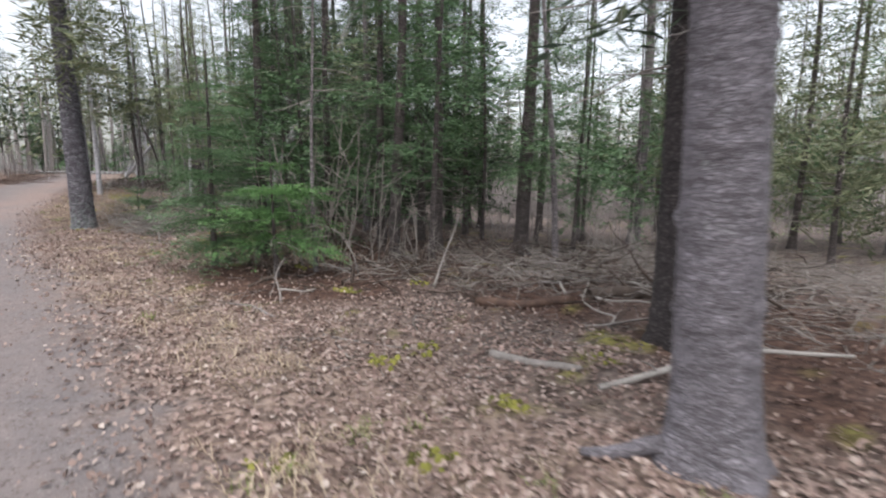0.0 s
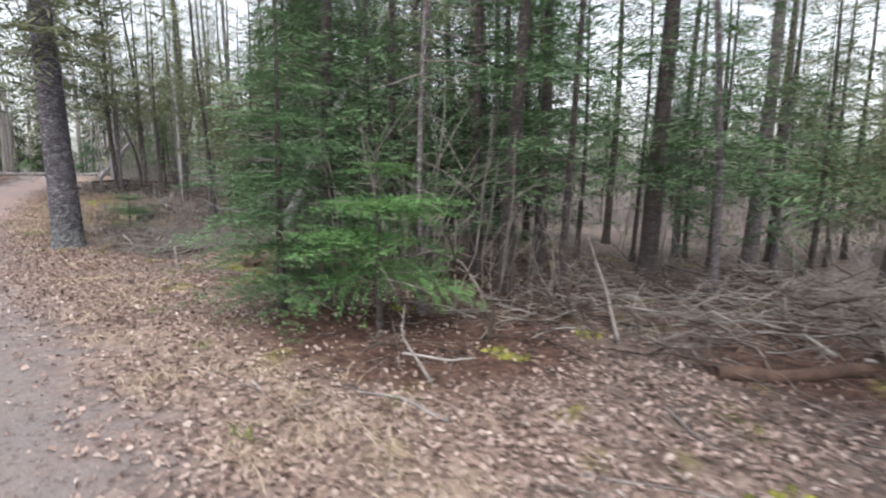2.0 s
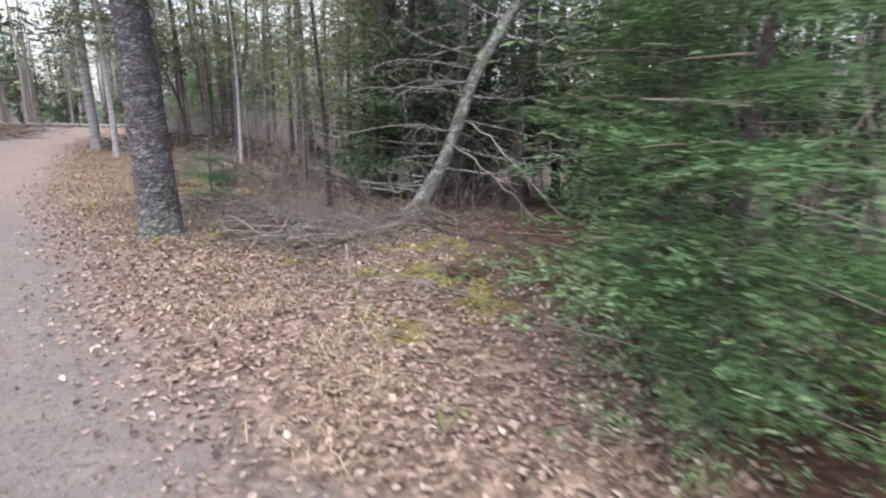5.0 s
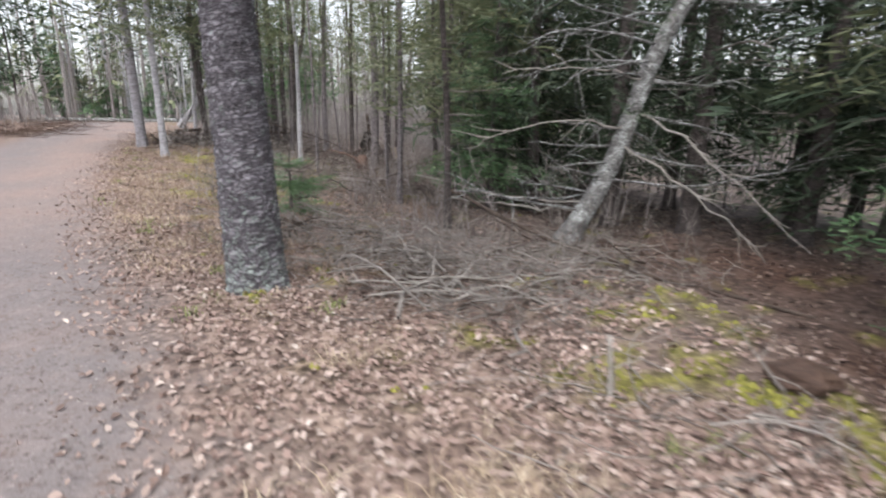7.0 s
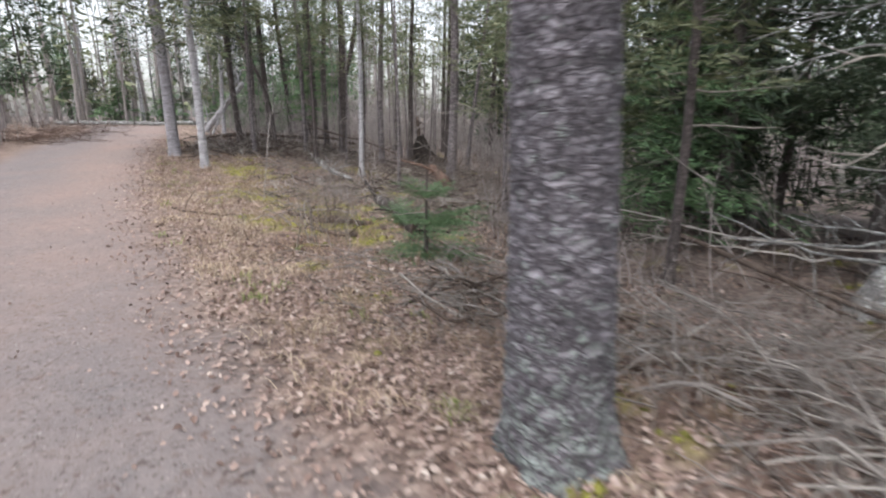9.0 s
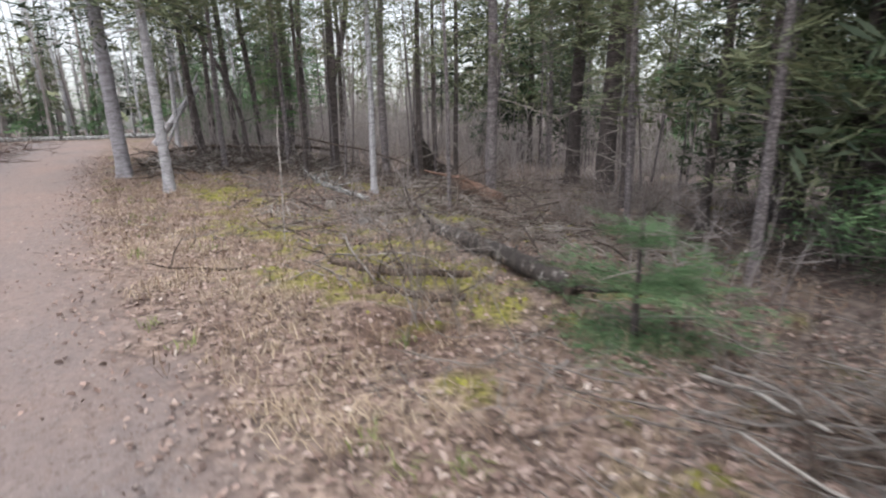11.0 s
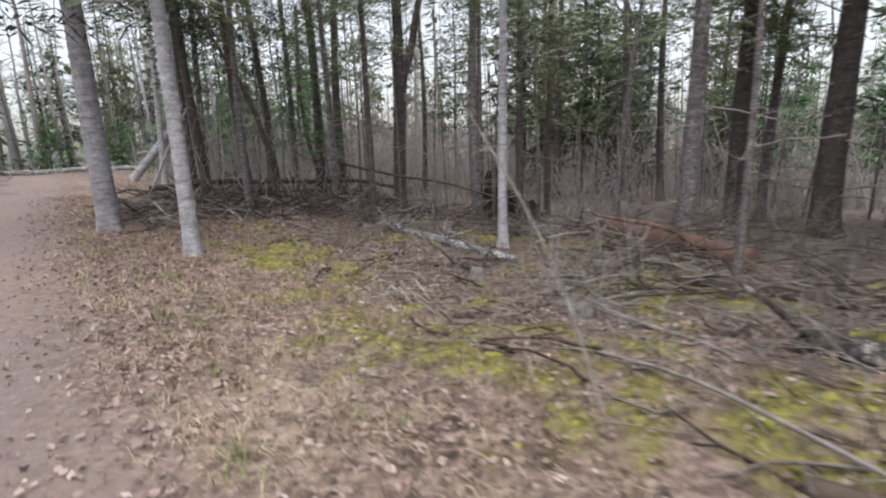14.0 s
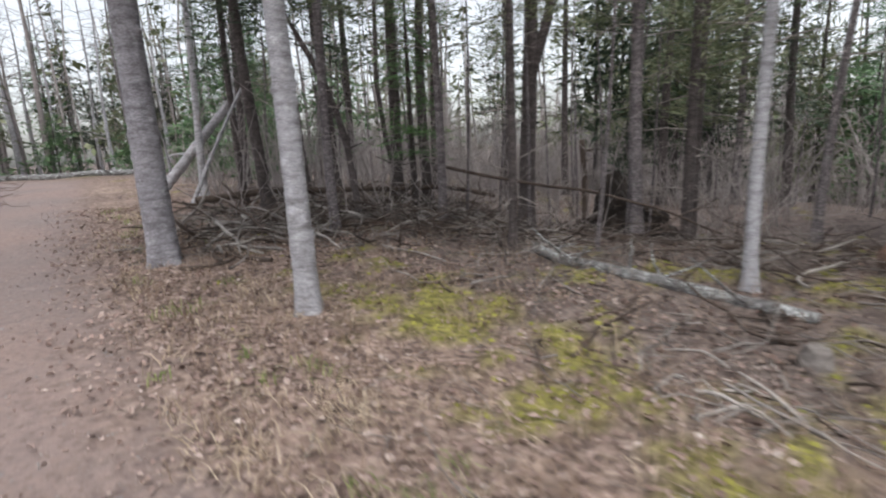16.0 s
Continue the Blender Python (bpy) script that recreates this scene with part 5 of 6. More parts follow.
tagged(new("dead_brush", tangle(3, [(-16.6, 26.9, 1.2), (-15.4, 27.2, 1.3), (-14.2, 26.6, 1.2), (-17.3, 25.8, 0.8), (-13.0, 25.8, 1.2), (-16.2, 28.6, 1.2), (-10.2, 19.3, 1.2), (-9.0, 18.0, 1.3), (-8.6, 20.6, 1.5), (-10.4, 24.3, 1.4), (-9.0, 22.4, 1.4), (-12.6, 19.9, 0.6), (-10.2, 15.2, 0.5), (-7.8, 17.6, 1.3), (-11.2, 20.6, 1.0), (-14.6, 28.4, 1.5), (-12.6, 27.6, 1.5), (-17.6, 27.2, 1.0), (-16.9, 26.2, 0.8), (-7.0, 20.4, 1.6), (-6.4, 22.2, 1.6), (-10.0, 26.6, 1.6), (-11.2, 21.2, 0.8), (-10.4, 21.6, 0.9), (-18.0, 28.0, 0.8)], 52, 0.75, 0.07, M_DEAD, 0.0055).mesh("dead_brush", M_TWIG)), "scattered grey dead twigs on the floor", "brush", kind="stuff")
tagged(new("dead_brush", tangle(4, [(-25.2, 28.8, 1.6), (-23.9, 28.9, 1.0), (-26.8, 28.3, 1.5), (-25.0, 31.5, 1.5)], 50, 1.1, 0.25, M_ROT).mesh("dead_brush", M_ROT)), "reddish brown heap of dead brush across the trail", "brush", kind="stuff")


tagged(new("dead_brush", tangle(5, [(-16.8, 26.6, 0.9), (-15.6, 26.9, 1.1), (-14.4, 26.4, 1.1), (-17.4, 26.0, 0.6), (-13.2, 26.0, 1.1), (-16.0, 28.2, 1.2), (-14.4, 28.0, 1.2), (-12.0, 25.2, 0.9), (-8.4, 17.6, 0.8), (-9.2, 19.4, 0.9), (-8.4, 22.8, 1.2), (-10.4, 23.4, 1.0), (3.4, 6.6, 1.2), (2.2, 7.4, 0.9), (-0.8, 8.4, 0.9), (-5.0, 13.6, 1.0), (-18.0, 28.1, 0.9), (-15.9, 27.8, 1.0), (-14.2, 27.6, 1.0), (-13.1, 28.6, 1.2), (-17.0, 28.4, 1.0), (-11.2, 21.0, 0.7), (-10.2, 21.6, 0.9), (0.6, 6.9, 0.8), (4.6, 7.6, 1.2), (1.4, 9.0, 1.0), (3.2, 9.4, 1.2)], 24, 1.15, 0.13, M_DEAD_DARK, 0.011).mesh("dead_brush", M_DEAD_DARK)), "dark broken branches littering the floor", "brush", kind="stuff")


tagged(new("dead_brush", tangle(9, [(-7.4, 12.6, 0.9), (-6.6, 12.2, 1.0), (-6.0, 12.8, 0.9), (-7.9, 13.4, 0.7), (-8.6, 14.3, 0.7), (-5.2, 12.6, 0.7), (-7.1, 11.7, 0.6), (-16.2, 26.7, 0.9), (-14.6, 26.6, 0.9), (-13.0, 25.4, 0.8), (-10.9, 20.9, 0.8), (-10.0, 22.0, 0.9), (-9.0, 18.8, 0.8), (3.8, 9.4, 1.2), (2.0, 7.8, 0.9), (5.4, 9.0, 1.2)], 26, 0.7, 0.13, M_DEAD_PALE, 0.0062, 0.16).mesh("dead_brush", M_DEAD_PALE)), "pale bleached branches piled on the floor", "brush", kind="stuff")


FLOOR_SPOTS = [(-15.6 + 1.5 * (k % 5) + 0.4 * (k // 5 % 2), 17.5 + 1.6 * (k // 5), 0.9) for k in range(30)]
FLOOR_SPOTS = [(sx, sy, r) for sx, sy, r in FLOOR_SPOTS if float(trail_side(sx, sy)) > 2.2]
tagged(new("dead_brush", tangle(10, FLOOR_SPOTS, 9, 0.7, 0.03, M_DEAD, 0.010, 0.3).mesh("dead_brush", M_DEAD)), "grey broken sticks strewn over moss and leaves", "brush", kind="stuff")
tagged(new("dead_brush", tangle(11, FLOOR_SPOTS, 9, 0.8, 0.02, M_DEAD_DARK, 0.013, 0.3).mesh("dead_brush", M_DEAD_DARK)), "dark rotting sticks strewn over moss and leaves", "brush", kind="stuff")


def shrub_arrays(seed, height):
    rng = np.random.default_rng(seed)
    h = Heap()
    for _ in range(5):
        p = limb_path(rng, (rng.normal(0, 0.15), rng.normal(0, 0.15), -0.05), (rng.normal(0, 0.25), rng.normal(0, 0.25), 1), height * rng.uniform(0.5, 1.1), 6, 0.0, 0.1)
        h.tube(p, np.linspace(0.006, 0.0025, len(p)), 3)
        for _ in range(4):
            q = limb_path(rng, p[rng.integers(1, 6)], (rng.normal(0, 0.6), rng.normal(0, 0.6), rng.uniform(0.2, 1)), height * rng.uniform(0.12, 0.4), 2, 0.03, 0.15)
            h.tube(q, np.linspace(0.0035, 0.0016, len(q)), 3)
    return np.concatenate(h.v), np.concatenate(h.f)


SHRUBS = [shrub_arrays(k, 1.0) for k in range(6)]


def shrubs(seed, places, label, mat):
    rng = np.random.default_rng(seed)
    h = Heap()
    for x, y, s in places:
        V, F = SHRUBS[rng.integers(6)]
        R = turn(rng.uniform(0, 6.28), 0)
        h.add(V * np.array([s, s, s]) @ R.T + np.array([x, y, fz(x, y)]), F)
    return tagged(new("bare_shrubs", h.mesh("bare_shrubs", mat)), label, "shrubs", kind="stuff")


rng = np.random.default_rng(31)
near, right, back, left = [], [], [], []
while len(near) < 60:
    x, y = rng.uniform(-14, -4), rng.uniform(13.5, 30)
    if float(trail_side(x, y)) > 3.2 and not (-15 < x < -8.5 and 15 < y < 23.5 and rng.random() < 0.85) and not (-13.5 < x < -8.5 and y > 22):
        near.append((x, y, rng.uniform(0.5, 1.5)))
while len(right) < 150:
    x, y = rng.uniform(0, 22), rng.uniform(9, 40)
    if y > 9 + 0.25 * x and float(trail_side(x, y)) > 9:
        right.append((x, y, rng.uniform(0.9, 2.8)))
while len(back) < 420:
    x, y = rng.uniform(-20, 14), rng.uniform(27, 50)
    if float(trail_side(x, y)) > 9.5:
        back.append((x, y, rng.uniform(1.2, 4.0)))
while len(left) < 180:
    x, y = rng.uniform(-46, -18), rng.uniform(18, 60)
    if float(trail_side(x, y)) < -4.6 and y > 0.7 * -x + 2:
        left.append((x, y, rng.uniform(1.0, 3.5)))
stand = []
while len(stand) < 170:
    x, y = rng.uniform(-21, -7), rng.uniform(27.5, 40)
    if float(trail_side(x, y)) > 2.5:
        stand.append((x, y, rng.uniform(0.8, 2.6)))
shrubs(7, stand, "thin grey brush among the dense trunks", M_BRUSH)
low = []
while len(low) < 120:
    x, y = rng.uniform(-15, -6.5), rng.uniform(13, 24.5)
    s = float(trail_side(x, y))
    if s > 3.0 and rng.random() < 0.7 or 0.9 < s < 3.0 and rng.random() < 0.3:
        low.append((x, y, rng.uniform(0.35, 0.85) if s > 3 else rng.uniform(0.2, 0.4)))
shrubs(8, low, "low leafless brown shrubs on the open floor", M_BRUSH_BROWN)
heap = []
while len(heap) < 46:
    x, y = rng.normal(-6.8, 1.0), rng.normal(12.7, 0.6)
    if float(trail_side(x, y)) > 1.3 and (x + 8.5) ** 2 + (y - 11.8) ** 2 > 0.3:
        heap.append((x, y, rng.uniform(0.3, 0.8)))
shrubs(9, heap, "fine grey twigs standing in the brush heap", M_TWIG)
shrubs(10, [(-10.8, 16.9, 1.1), (-10.65, 17.1, 1.2), (-10.95, 16.7, 0.9), (-10.5, 16.6, 0.8), (-11.1, 17.0, 0.8), (-9.9, 17.9, 0.9), (-9.4, 18.6, 1.0), (-9.0, 19.4, 1.2), (-8.7, 18.4, 1.0), (-8.3, 19.6, 1.3), (-8.0, 18.9, 1.0), (-9.5, 20.2, 1.1), (-8.9, 21.0, 1.4), (-9.9, 19.2, 0.8)], "brown leafless bushes on the open floor", M_BRUSH_BROWN)
shrubs(1, near, "thin bare shrubs among the trunks", M_BRUSH)
shrubs(2, right, "bare grey alder brush behind the spruces", M_BRUSH)
shrubs(3, back, "grey thicket of bare alder brush", M_BRUSH)
shrubs(4, left, "bare brush across the trail", M_BRUSH)
shrubs(5, [(-1.9, 8.6, 2.6), (-2.3, 8.9, 2.9), (-1.5, 9.0, 2.4), (-2.0, 9.3, 3.0), (-1.1, 8.6, 1.6), (-0.3, 8.3, 1.1), (-2.4, 8.3, 2.3)], "bare many-stemmed shrub between firs", M_TWIG)
shrubs(6, [(2.5, 7.2, 1.4), (3.0, 8.2, 1.8), (3.8, 7.4, 1.6), (2.9, 6.6, 1.0), (-5.4, 13.5, 1.2), (-10.8, 15.9, 1.2), (-10.5, 16.3, 1.0)], "thin bare shrub on the forest floor", M_TWIG)


# ---- the far woods ----
def far_woods():
    rng = np.random.default_rng(12)
    h, g = Heap(), Heap()
    n = 0
    while n < 420:
        a = rng.uniform(-75, 60)
        d = rng.uniform(42, 95)
        x, y = -8 + d * math.sin(math.radians(a)), 12 + d * math.cos(math.radians(a))
        if -1 > float(trail_side(x, y)) > -4.5:
            continue
        n += 1
        z = fz(x, y)
        H = rng.uniform(7, 15)
        r = rng.uniform(0.08, 0.18)
        h.tube([(x, y, z - 0.3), (x + rng.normal(0, 0.2), y, z + H * 0.5), (x + rng.normal(0, 0.3), y, z + H)], [r, r * 0.6, 0.02], 5)
        bare = rng.random() < 0.45
        for _ in range(34):
            u = rng.uniform(0.15, 1)
            b = rng.uniform(0, 6.28)
            L = (1 - u) * 1.9 + 0.5
            w = np.array([math.cos(b), math.sin(b), rng.uniform(-0.35, 0.1) if not bare else rng.uniform(0.2, 0.9)])
            s = np.array([x, y, z + H * u])
            if bare:
                h.tube([s, s + w * L * 0.5, s + w * L + (0, 0, 0.1)], [0.025, 0.016, 0.008], 3)
            else:
                for t in range(3):
                    e = s + w * L * (0.3 + 0.28 * t)
                    sd = np.cross(w, (0, 0, 1)) * (0.22 - 0.04 * t)
                    tip = w * 0.5 + (0, 0, -0.12) + rng.normal(0, 0.12, 3)
                    g.add(np.array([e, e + tip * 0.5 + sd, e + tip, e + tip * 0.5 - sd]), [(0, 1, 2, 3)])
    tagged(new("far_woods", h.mesh("far_woods", M_BRUSH)), "distant grey trunks and bare branches", "woods", kind="stuff")
    tagged(new("far_boughs", g.mesh("far_boughs", M_NEEDLE_OLIVE, smooth=False)), "distant olive conifer boughs", "woods", kind="stuff")


far_woods()


# ---- litter: leaves, grass, moss cushions, gravel ----
def scatter(seed, n, x0, x1, y0, y1, keep):
    rng = np.random.default_rng(seed)
    x, y = rng.uniform(x0, x1, n), rng.uniform(y0, y1, n)
    k = rng.random(n) < keep(x, y)
    return x[k], y[k]


def band(x, y, lo, hi, soft=0.5):
    s = trail_side(x, y)
    return np.clip((s - lo) / soft + 0.5, 0, 1) * np.clip((hi - s) / soft + 0.5, 0, 1)


def leaves(seed, x, y, size, mat, label, lift=0.012, name="fallen_leaves"):
    """Curled leaves, each a pointed, folded blade lying at its own tilt."""
    rng = np.random.default_rng(seed)
    n = len(x)
    L = size * rng.uniform(0.55, 1.3, n)
    yaw = rng.uniform(0, 6.28, n)
    tilt, roll = rng.normal(0, 0.4, n), rng.normal(0, 0.5, n)
    curl = rng.uniform(-0.05, 0.35, n)
    shape = np.array([(-0.5, 0, 0), (-0.12, 0.36, 1), (0.25, 0.26, 0.8), (0.55, 0, 0.15), (0.25, -0.26, 0.8), (-0.12, -0.36, 1)])
    P = np.zeros((n, 6, 3))
    P[..., 0] = shape[:, 0] * L[:, None]
    P[..., 1] = shape[:, 1] * L[:, None] * rng.uniform(0.7, 1.15, n)[:, None]
    P[..., 2] = shape[:, 2] * (curl * L)[:, None] + rng.normal(0, 0.06, (n, 6)) * L[:, None]
    c, s = np.cos(roll)[:, None], np.sin(roll)[:, None]
    P[..., 1], P[..., 2] = P[..., 1] * c - P[..., 2] * s, P[..., 1] * s + P[..., 2] * c
    c, s = np.cos(tilt)[:, None], np.sin(tilt)[:, None]
    P[..., 0], P[..., 2] = P[..., 0] * c + P[..., 2] * s, -P[..., 0] * s + P[..., 2] * c
    c, s = np.cos(yaw)[:, None], np.sin(yaw)[:, None]
    P[..., 0], P[..., 1] = P[..., 0] * c - P[..., 1] * s, P[..., 0] * s + P[..., 1] * c
    P[..., 0] += x[:, None]
    P[..., 1] += y[:, None]
    P[..., 2] += (floor_z(x, y) + lift + rng.uniform(0, 0.012, n))[:, None]
    o = np.arange(n) * 6
    me = mesh_of(name, P.reshape(-1, 3), np.concatenate([np.stack([o, o + 3, o + 2, o + 1], -1), np.stack([o, o + 5, o + 4, o + 3], -1)]), [mat], smooth=False)
    return tagged(new(name, me), label, "leaves", kind="stuff")


def tuft(x, y):
    return np.array([noise.noise(Vector((a * 1.1, b * 1.1, 7.0))) for a, b in zip(x, y)])


x, y = scatter(1, 700000, -22, 6, -1, 30, lambda x, y: 0.9 * band(x, y, 0.0, 3.8, 1.0) * np.where(y > 14.5 + 1.5 * tuft(x, y + 9), 0.42, 1) * (1 - 0.85 * duff_shade_weight(x, y)) * (1 - 0.6 * moss_weight(x, y, 0.2)) * np.clip(0.75 + 0.9 * tuft(x, y), 0.3, 1))
leaves(1, x, y, 0.047, M_LEAF, "tan and pinkish brown fallen leaves along the trail's verge")
x, y = scatter(2, 170000, -20, 8, 1, 30, lambda x, y: 0.4 * band(x, y, 2.6, 9.0, 1.0) * (1 - 0.7 * moss_weight(x, y, 0.2)))
leaves(2, x, y, 0.05, M_LEAF_DARK, "dark fallen leaves under the trees, toned down for shade")
x, y = scatter(3, 90000, -24, 5, -3, 34, lambda x, y: 0.1 * band(x, y, -3.6, 0.1, 0.3) + 0.45 * band(x, y, -0.6, 0.3, 0.7))
leaves(3, x, y, 0.028, M_LEAF, "scattered leaves on the gravel", 0.006)


def blades(seed, x, y, height, mat, label, name, width=0.004, lean=0.5, per=9, spread=0.05):
    rng = np.random.default_rng(seed)
    n = len(x) * per
    bx, by = np.repeat(x, per) + rng.normal(0, spread, n), np.repeat(y, per) + rng.normal(0, spread, n)
    bz = floor_z(bx, by)
    a = rng.uniform(0, 6.28, n)
    H = height * rng.uniform(0.4, 1.2, n)
    ln = lean * rng.uniform(0.3, 1.6, n)
    dx, dy = np.cos(a), np.sin(a)
    w = width
    base = np.stack([bx, by, bz - 0.005], -1)
    sd = np.stack([-dy * w, dx * w, 0 * dx], -1)
    mid = base + np.stack([dx * ln * H * 0.35, dy * ln * H * 0.35, H * 0.65], -1)
    tip = base + np.stack([dx * ln * H, dy * ln * H, H * (1.05 - 0.4 * np.minimum(ln, 1.4))], -1)
    V = np.stack([base - sd, base + sd, mid + sd * 0.8, mid - sd * 0.8, tip], 1).reshape(-1, 3)
    o = np.arange(n) * 5
    me = mesh_of(name, V, (np.stack([o, o + 1, o + 2, o + 3], -1), np.stack([o + 3, o + 2, o + 4], -1)), [mat], smooth=False)
    return tagged(new(name, me), label, "grass", kind="stuff")


x, y = scatter(5, 120000, -22, 4, 0, 30, lambda x, y: 0.2 * np.exp(-((trail_side(x, y) - 0.85) / 0.6) ** 2) * (trail_side(x, y) > 0.12) * (1 - 0.9 * duff_shade_weight(x, y)))
k = tuft(x + 3.1, y) > np.where(y > 14.5, -0.12, np.where(y < 9.5, -0.05, 0.1))
blades(1, x[k], y[k], 0.1, M_STRAW, "dry straw-coloured grass along the trail", "dry_grass", 0.0035, 1.9, 11, 0.06)
x, y = scatter(6, 14000, -22, 4, 0, 30, lambda x, y: 0.22 * np.exp(-((trail_side(x, y) - 0.9) / 0.8) ** 2) * (trail_side(x, y) > 0.12))
k = tuft(x, y) > 0.18
blades(2, x[k], y[k], 0.11, M_GRASS, "small tufts of green grass in the verge", "grass_tufts", lean=0.9, per=16)
x, y = scatter(7, 26000, -18, -7, 12, 27, lambda x, y: 0.2 * band(x, y, 0.3, 2.8, 0.6) + 0.08 * band(x, y, 2.4, 6.0, 0.8))
blades(3, x, y, 0.2, M_STEM, "reddish brown stems of low shrubs", "dry_stems", 0.0025, 1.0, 5, 0.06)


def moss_cushions():
    rng = np.random.default_rng(8)
    n = 60000
    x, y = rng.uniform(-17, -4, n), rng.uniform(8.5, 26.5, n)
    pat = np.array([noise.fractal(Vector((a * 2.3, b * 2.3, 0.0)), 0.8, 2.0, 4) + 0.5 * noise.noise(Vector((a * 0.55, b * 0.55, 3.0))) for a, b in zip(x, y)])
    k = (rng.random(n) < 0.42 * moss_weight(x, y, pat)) & (trail_side(x, y) > 0.8)
    x, y = x[k], y[k]
    extra = [(-0.58, 4.2), (-0.5, 4.16), (-0.15, 4.5), (0.46, 3.24), (1.4, 4.0), (-0.92, 2.46), (-0.07, 2.52), (-1.35, 6.55), (-1.25, 6.5), (-1.4, 6.84), (-0.37, 7.14), (-2.26, 8.05), (-8.42, 11.58), (-4.9, 10.3), (-5.0, 10.4), (-4.95, 10.35)]
    for ex, ey in extra:
        x = np.append(x, ex + rng.normal(0, 0.075, 16))
        y = np.append(y, ey + rng.normal(0, 0.075, 16))
    h = Heap()
    rings = [(0.0, 1.0), (0.55, 0.75), (1.0, 0.0)]
    first = len(x) - 16 * len(extra)
    for k, (a, b) in enumerate(zip(x, y)):
        r = rng.uniform(0.014, 0.042) if k < first else rng.uniform(0.02, 0.042)
        hh = r * (rng.uniform(0.3, 0.65) if k < first else rng.uniform(0.8, 1.2))
        V = [(0, 0, hh)]
        for u, q in rings[1:]:
            for t in range(7):
                th = t * 6.283 / 7 + u
                rr = r * u * rng.uniform(0.75, 1.25)
                V.append((rr * math.cos(th), rr * math.sin(th), hh * q * rng.uniform(0.7, 1.3) - (0.012 if q == 0 else 0)))
        F = [(0, 1 + t, 1 + (t + 1) % 7, 1 + (t + 1) % 7) for t in range(7)] + [(1 + t, 8 + t, 8 + (t + 1) % 7, 1 + (t + 1) % 7) for t in range(7)]
        h.add(np.array(V) + (a, b, fz(a, b)), F)
    tagged(new("moss", h.mesh("moss", M_MOSS)), "cushions of yellow-green moss on the forest floor", "moss", kind="stuff")


moss_cushions()


def gravel():
    rng = np.random.default_rng(15)
    x, y = scatter(16, 120000, -22, 3, -2, 28, lambda x, y: 0.3 * band(x, y, -3.0, 0.1, 0.3))
    n = len(x)
    o = np.array([(1, 0, 0), (0, 1, 0), (-1, 0, 0), (0, -1, 0), (0, 0, 1.0)])
    r = rng.uniform(0.005, 0.014, n) * np.where(rng.random(n) < 0.05, 1.7, 1)
    V = o[None] * r[:, None, None] * rng.uniform(0.6, 1.3, (n, 5, 3)) * (1, 1, 0.6)
    V += np.stack([x, y, floor_z(x, y) + 0.001], -1)[:, None]
    b = np.arange(n) * 5
    F = np.concatenate([np.stack([b + i, b + (i + 1) % 4, b + 4], -1) for i in range(4)])
    tagged(new("gravel", mesh_of("gravel", V.reshape(-1, 3), F, [M_STONE], smooth=False)), "small grey stones on the trail", "gravel", kind="stuff")


gravel()
tagged(new("twigs", tangle(6, [(sx, sy, 1.0) for sx, sy in ((-1.5, 5.2), (-0.2, 4.6), (0.8, 4.4), (-2.8, 6.2), (-4.4, 7.9), (-5.6, 9.4), (-6.4, 10.6), (-9.6, 13.7), (-10.6, 15.2), (-12.4, 18.0), (-13.4, 19.6), (-14.6, 21.3), (0.6, 6.2), (1.8, 5.0), (2.6, 6.3), (-11.6, 19.2), (-12.6, 22.6), (-13.8, 23.6), (1.2, 7.2), (3.4, 8.6))], 16, 0.5, 0.012, M_DEAD, 0.004).mesh("twigs", M_DEAD)), "thin twigs fallen on the leaves", "twigs", kind="stuff")

# larger pale branches in the brush heap and on the floor
rng = np.random.default_rng(88)
for k, (x, y) in enumerate(((-7.6, 12.7), (-7.2, 12.2), (-6.7, 12.0), (-6.9, 12.8), (-6.2, 12.3), (-7.9, 13.3), (-6.4, 11.8), (-5.8, 12.6), (-7.4, 11.7), (-6.6, 13.3), (-7.0, 11.5), (-6.0, 11.7), (-8.0, 12.4), (0.2, 7.0), (4.6, 6.0), (5.6, 7.4), (0.9, 7.6), (1.6, 6.8), (3.0, 5.6), (2.8, 7.6), (-10.4, 18.9), (-9.8, 19.4), (-10.6, 20.0), (-9.4, 16.0), (-9.9, 15.2), (-10.4, 15.3), (-16.4, 26.4), (-15.8, 26.0), (-16.8, 25.6), (-14.8, 26.2), (-13.6, 25.2), (-8.9, 13.9), (-8.7, 13.3), (-0.3, 5.6), (-1.9, 5.4), (-12.9, 20.2), (-14.3, 24.6))):
    a = rng.uniform(0, 6.28)
    L = rng.uniform(0.5, 1.3)
    up = rng.uniform(0.03, 0.3) if k < 21 else 0.03
    fallen("fallen_branch", "pale dead branch lying in the brush" if k % 5 == 1 else "grey dead branch with broken twigs", "branch", [(x, y, N), (x + 0.5 * L * math.cos(a), y + 0.5 * L * math.sin(a), up), (x + L * math.cos(a + 0.15), y + L * math.sin(a + 0.15), up * rng.uniform(0.3, 1.4) + 0.01)], rng.uniform(0.008, 0.019), M_DEAD_PALE if k % 5 == 1 else M_DEAD, 500 + k, 0.5, 7, stubs=3, group="fallen branches")

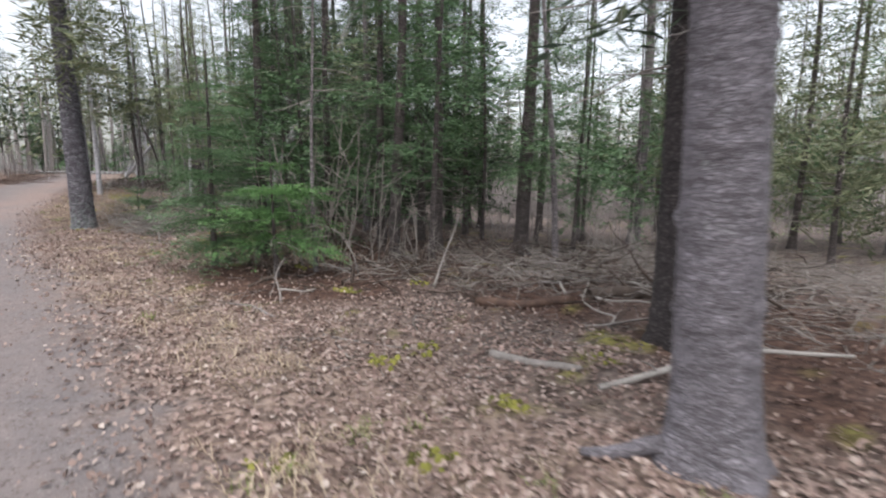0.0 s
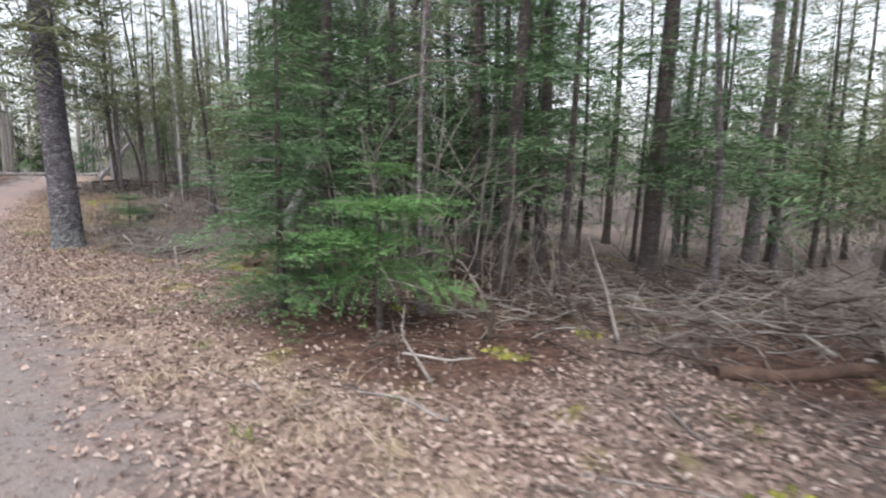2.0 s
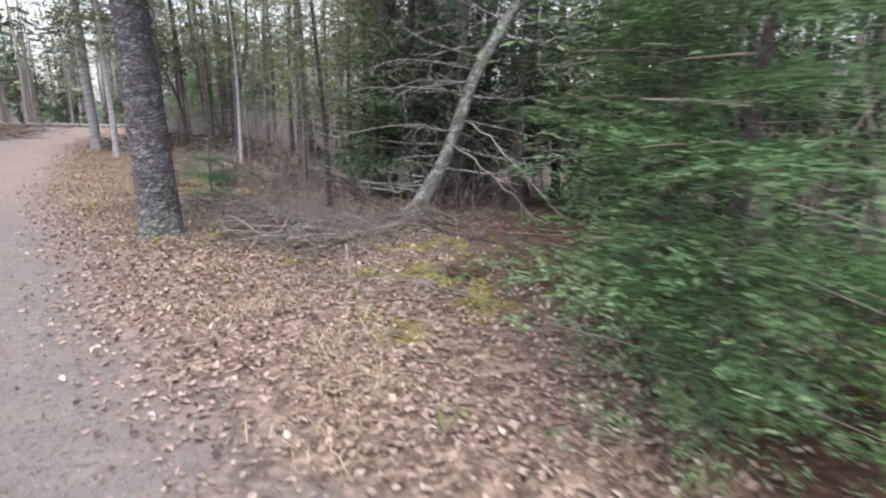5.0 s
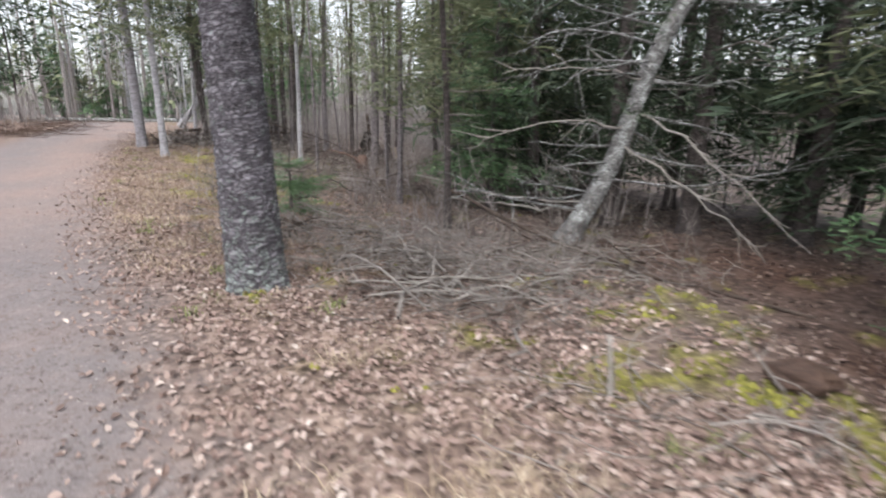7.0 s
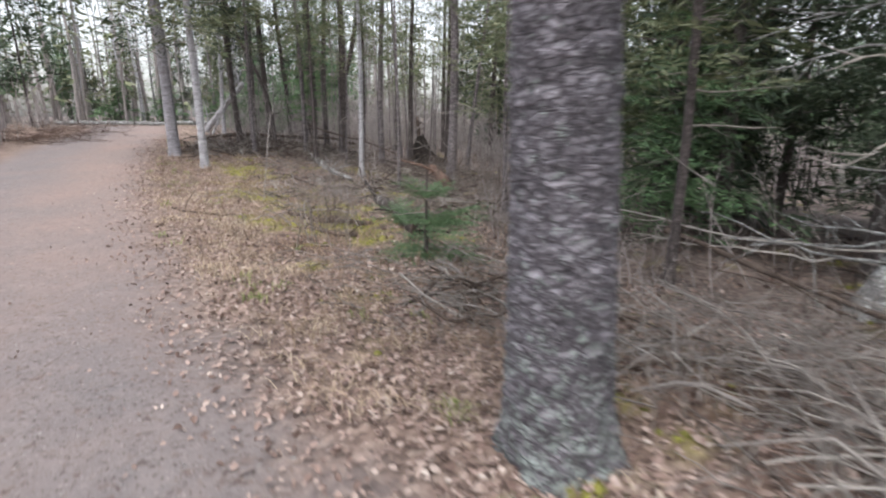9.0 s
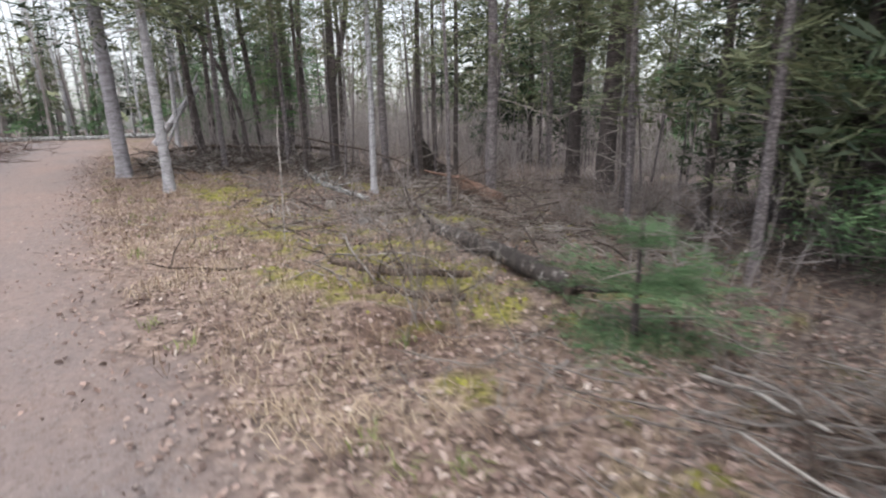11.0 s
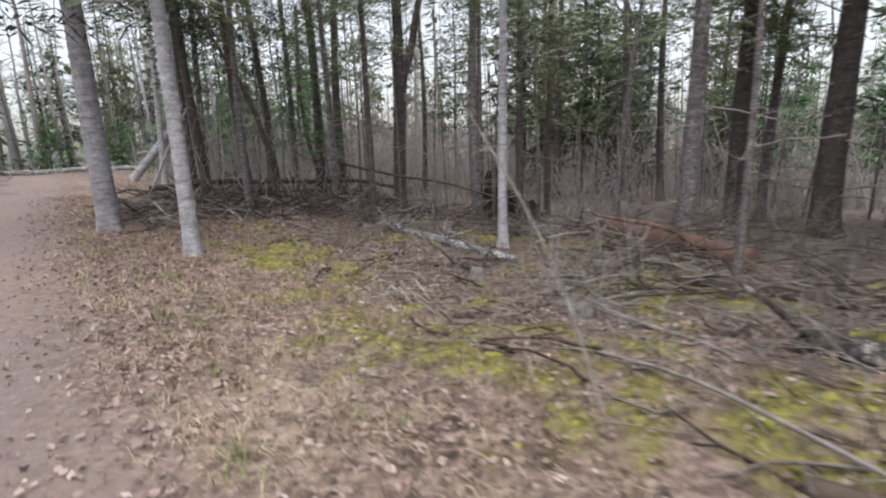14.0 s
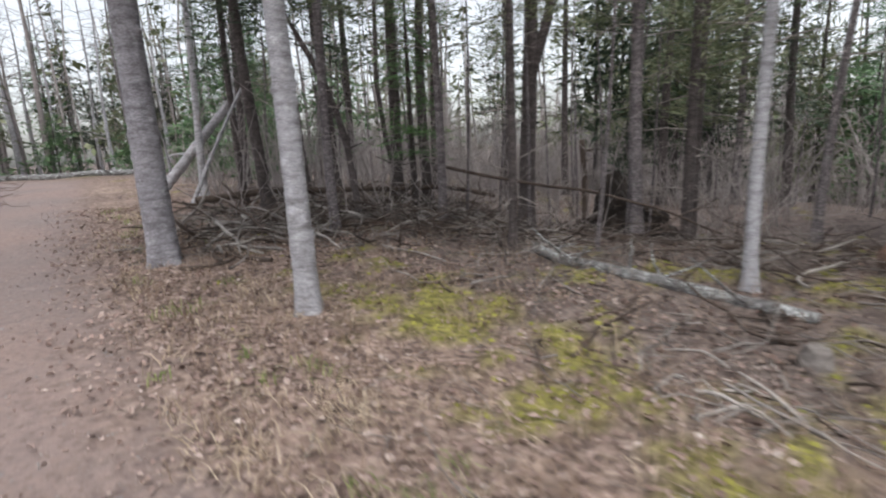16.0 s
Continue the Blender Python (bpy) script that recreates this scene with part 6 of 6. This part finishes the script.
# broken limbs thrown over one another: round the second stand, behind the log, in the heap and under the firs
rng = np.random.default_rng(97)
HEAPS = ((-17.0, 26.3, 0.7, 14, 0.35, 1.1), (-15.9, 27.2, 0.9, 14, 0.35, 1.4), (-14.6, 27.0, 0.9, 12, 0.3, 1.3), (-13.6, 27.4, 0.8, 9, 0.3, 1.3), (-17.6, 28.2, 0.8, 9, 0.5, 1.3), (-10.4, 23.6, 1.0, 10, 0.25, 1.2),
         (-7.0, 12.5, 0.8, 16, 0.28, 0.9), (-6.2, 12.3, 0.7, 10, 0.22, 0.9), (-8.2, 13.6, 0.6, 11, 0.22, 0.8), (-9.0, 14.1, 0.45, 18, 0.22, 0.8), (2.0, 6.4, 0.7, 11, 0.2, 1.1), (3.6, 6.2, 1.0, 10, 0.2, 1.3), (-1.2, 7.5, 0.8, 12, 0.2, 0.8), (0.2, 7.8, 0.8, 10, 0.2, 0.9), (-2.0, 6.7, 0.5, 8, 0.12, 0.6), (-16.9, 25.3, 0.4, 12, 0.14, 0.7), (-16.2, 26.0, 0.4, 8, 0.2, 0.8))
for hx, hy, spread, count, rise, length in HEAPS:
    for k in range(count):
        x, y = hx + rng.normal(0, spread * 0.6), hy + rng.normal(0, spread * 0.6)
        if float(trail_side(x, y)) < 1.1:
            continue
        a, L = rng.uniform(0, 6.28), length * rng.uniform(0.5, 1.3)
        bow = rng.normal(0, 0.09 * L, 3)
        ends = [(x - 0.5 * L * math.cos(a), y - 0.5 * L * math.sin(a), N), (x - 0.2 * L * math.cos(a) + bow[0], y - 0.2 * L * math.sin(a) - bow[0], rise * rng.uniform(0.1, 0.5)), (x + 0.15 * L * math.cos(a) + bow[1], y + 0.15 * L * math.sin(a) - bow[1], rise * rng.uniform(0.2, 0.8)), (x + 0.5 * L * math.cos(a), y + 0.5 * L * math.sin(a), rise * rng.uniform(0.0, 1.3))]
        tone = rng.random()
        mat, word = (M_DEAD_DARK, "dark rotting") if tone < (0.6 if hx > -3 else 0.45) else (M_DEAD, "weathered grey") if tone < 0.8 else (M_DEAD_PALE, "bleached")
        fallen("broken_limb", word + " limb in a heap of fallen branches", "branch", ends, rng.uniform(0.008, 0.02) if -9.5 < hx < -5 or hx > -3 else rng.uniform(0.012, 0.035), mat, 1200 + k + int(100 * abs(hx)), 0.5, 6, stubs=3, group="heaps of fallen limbs")
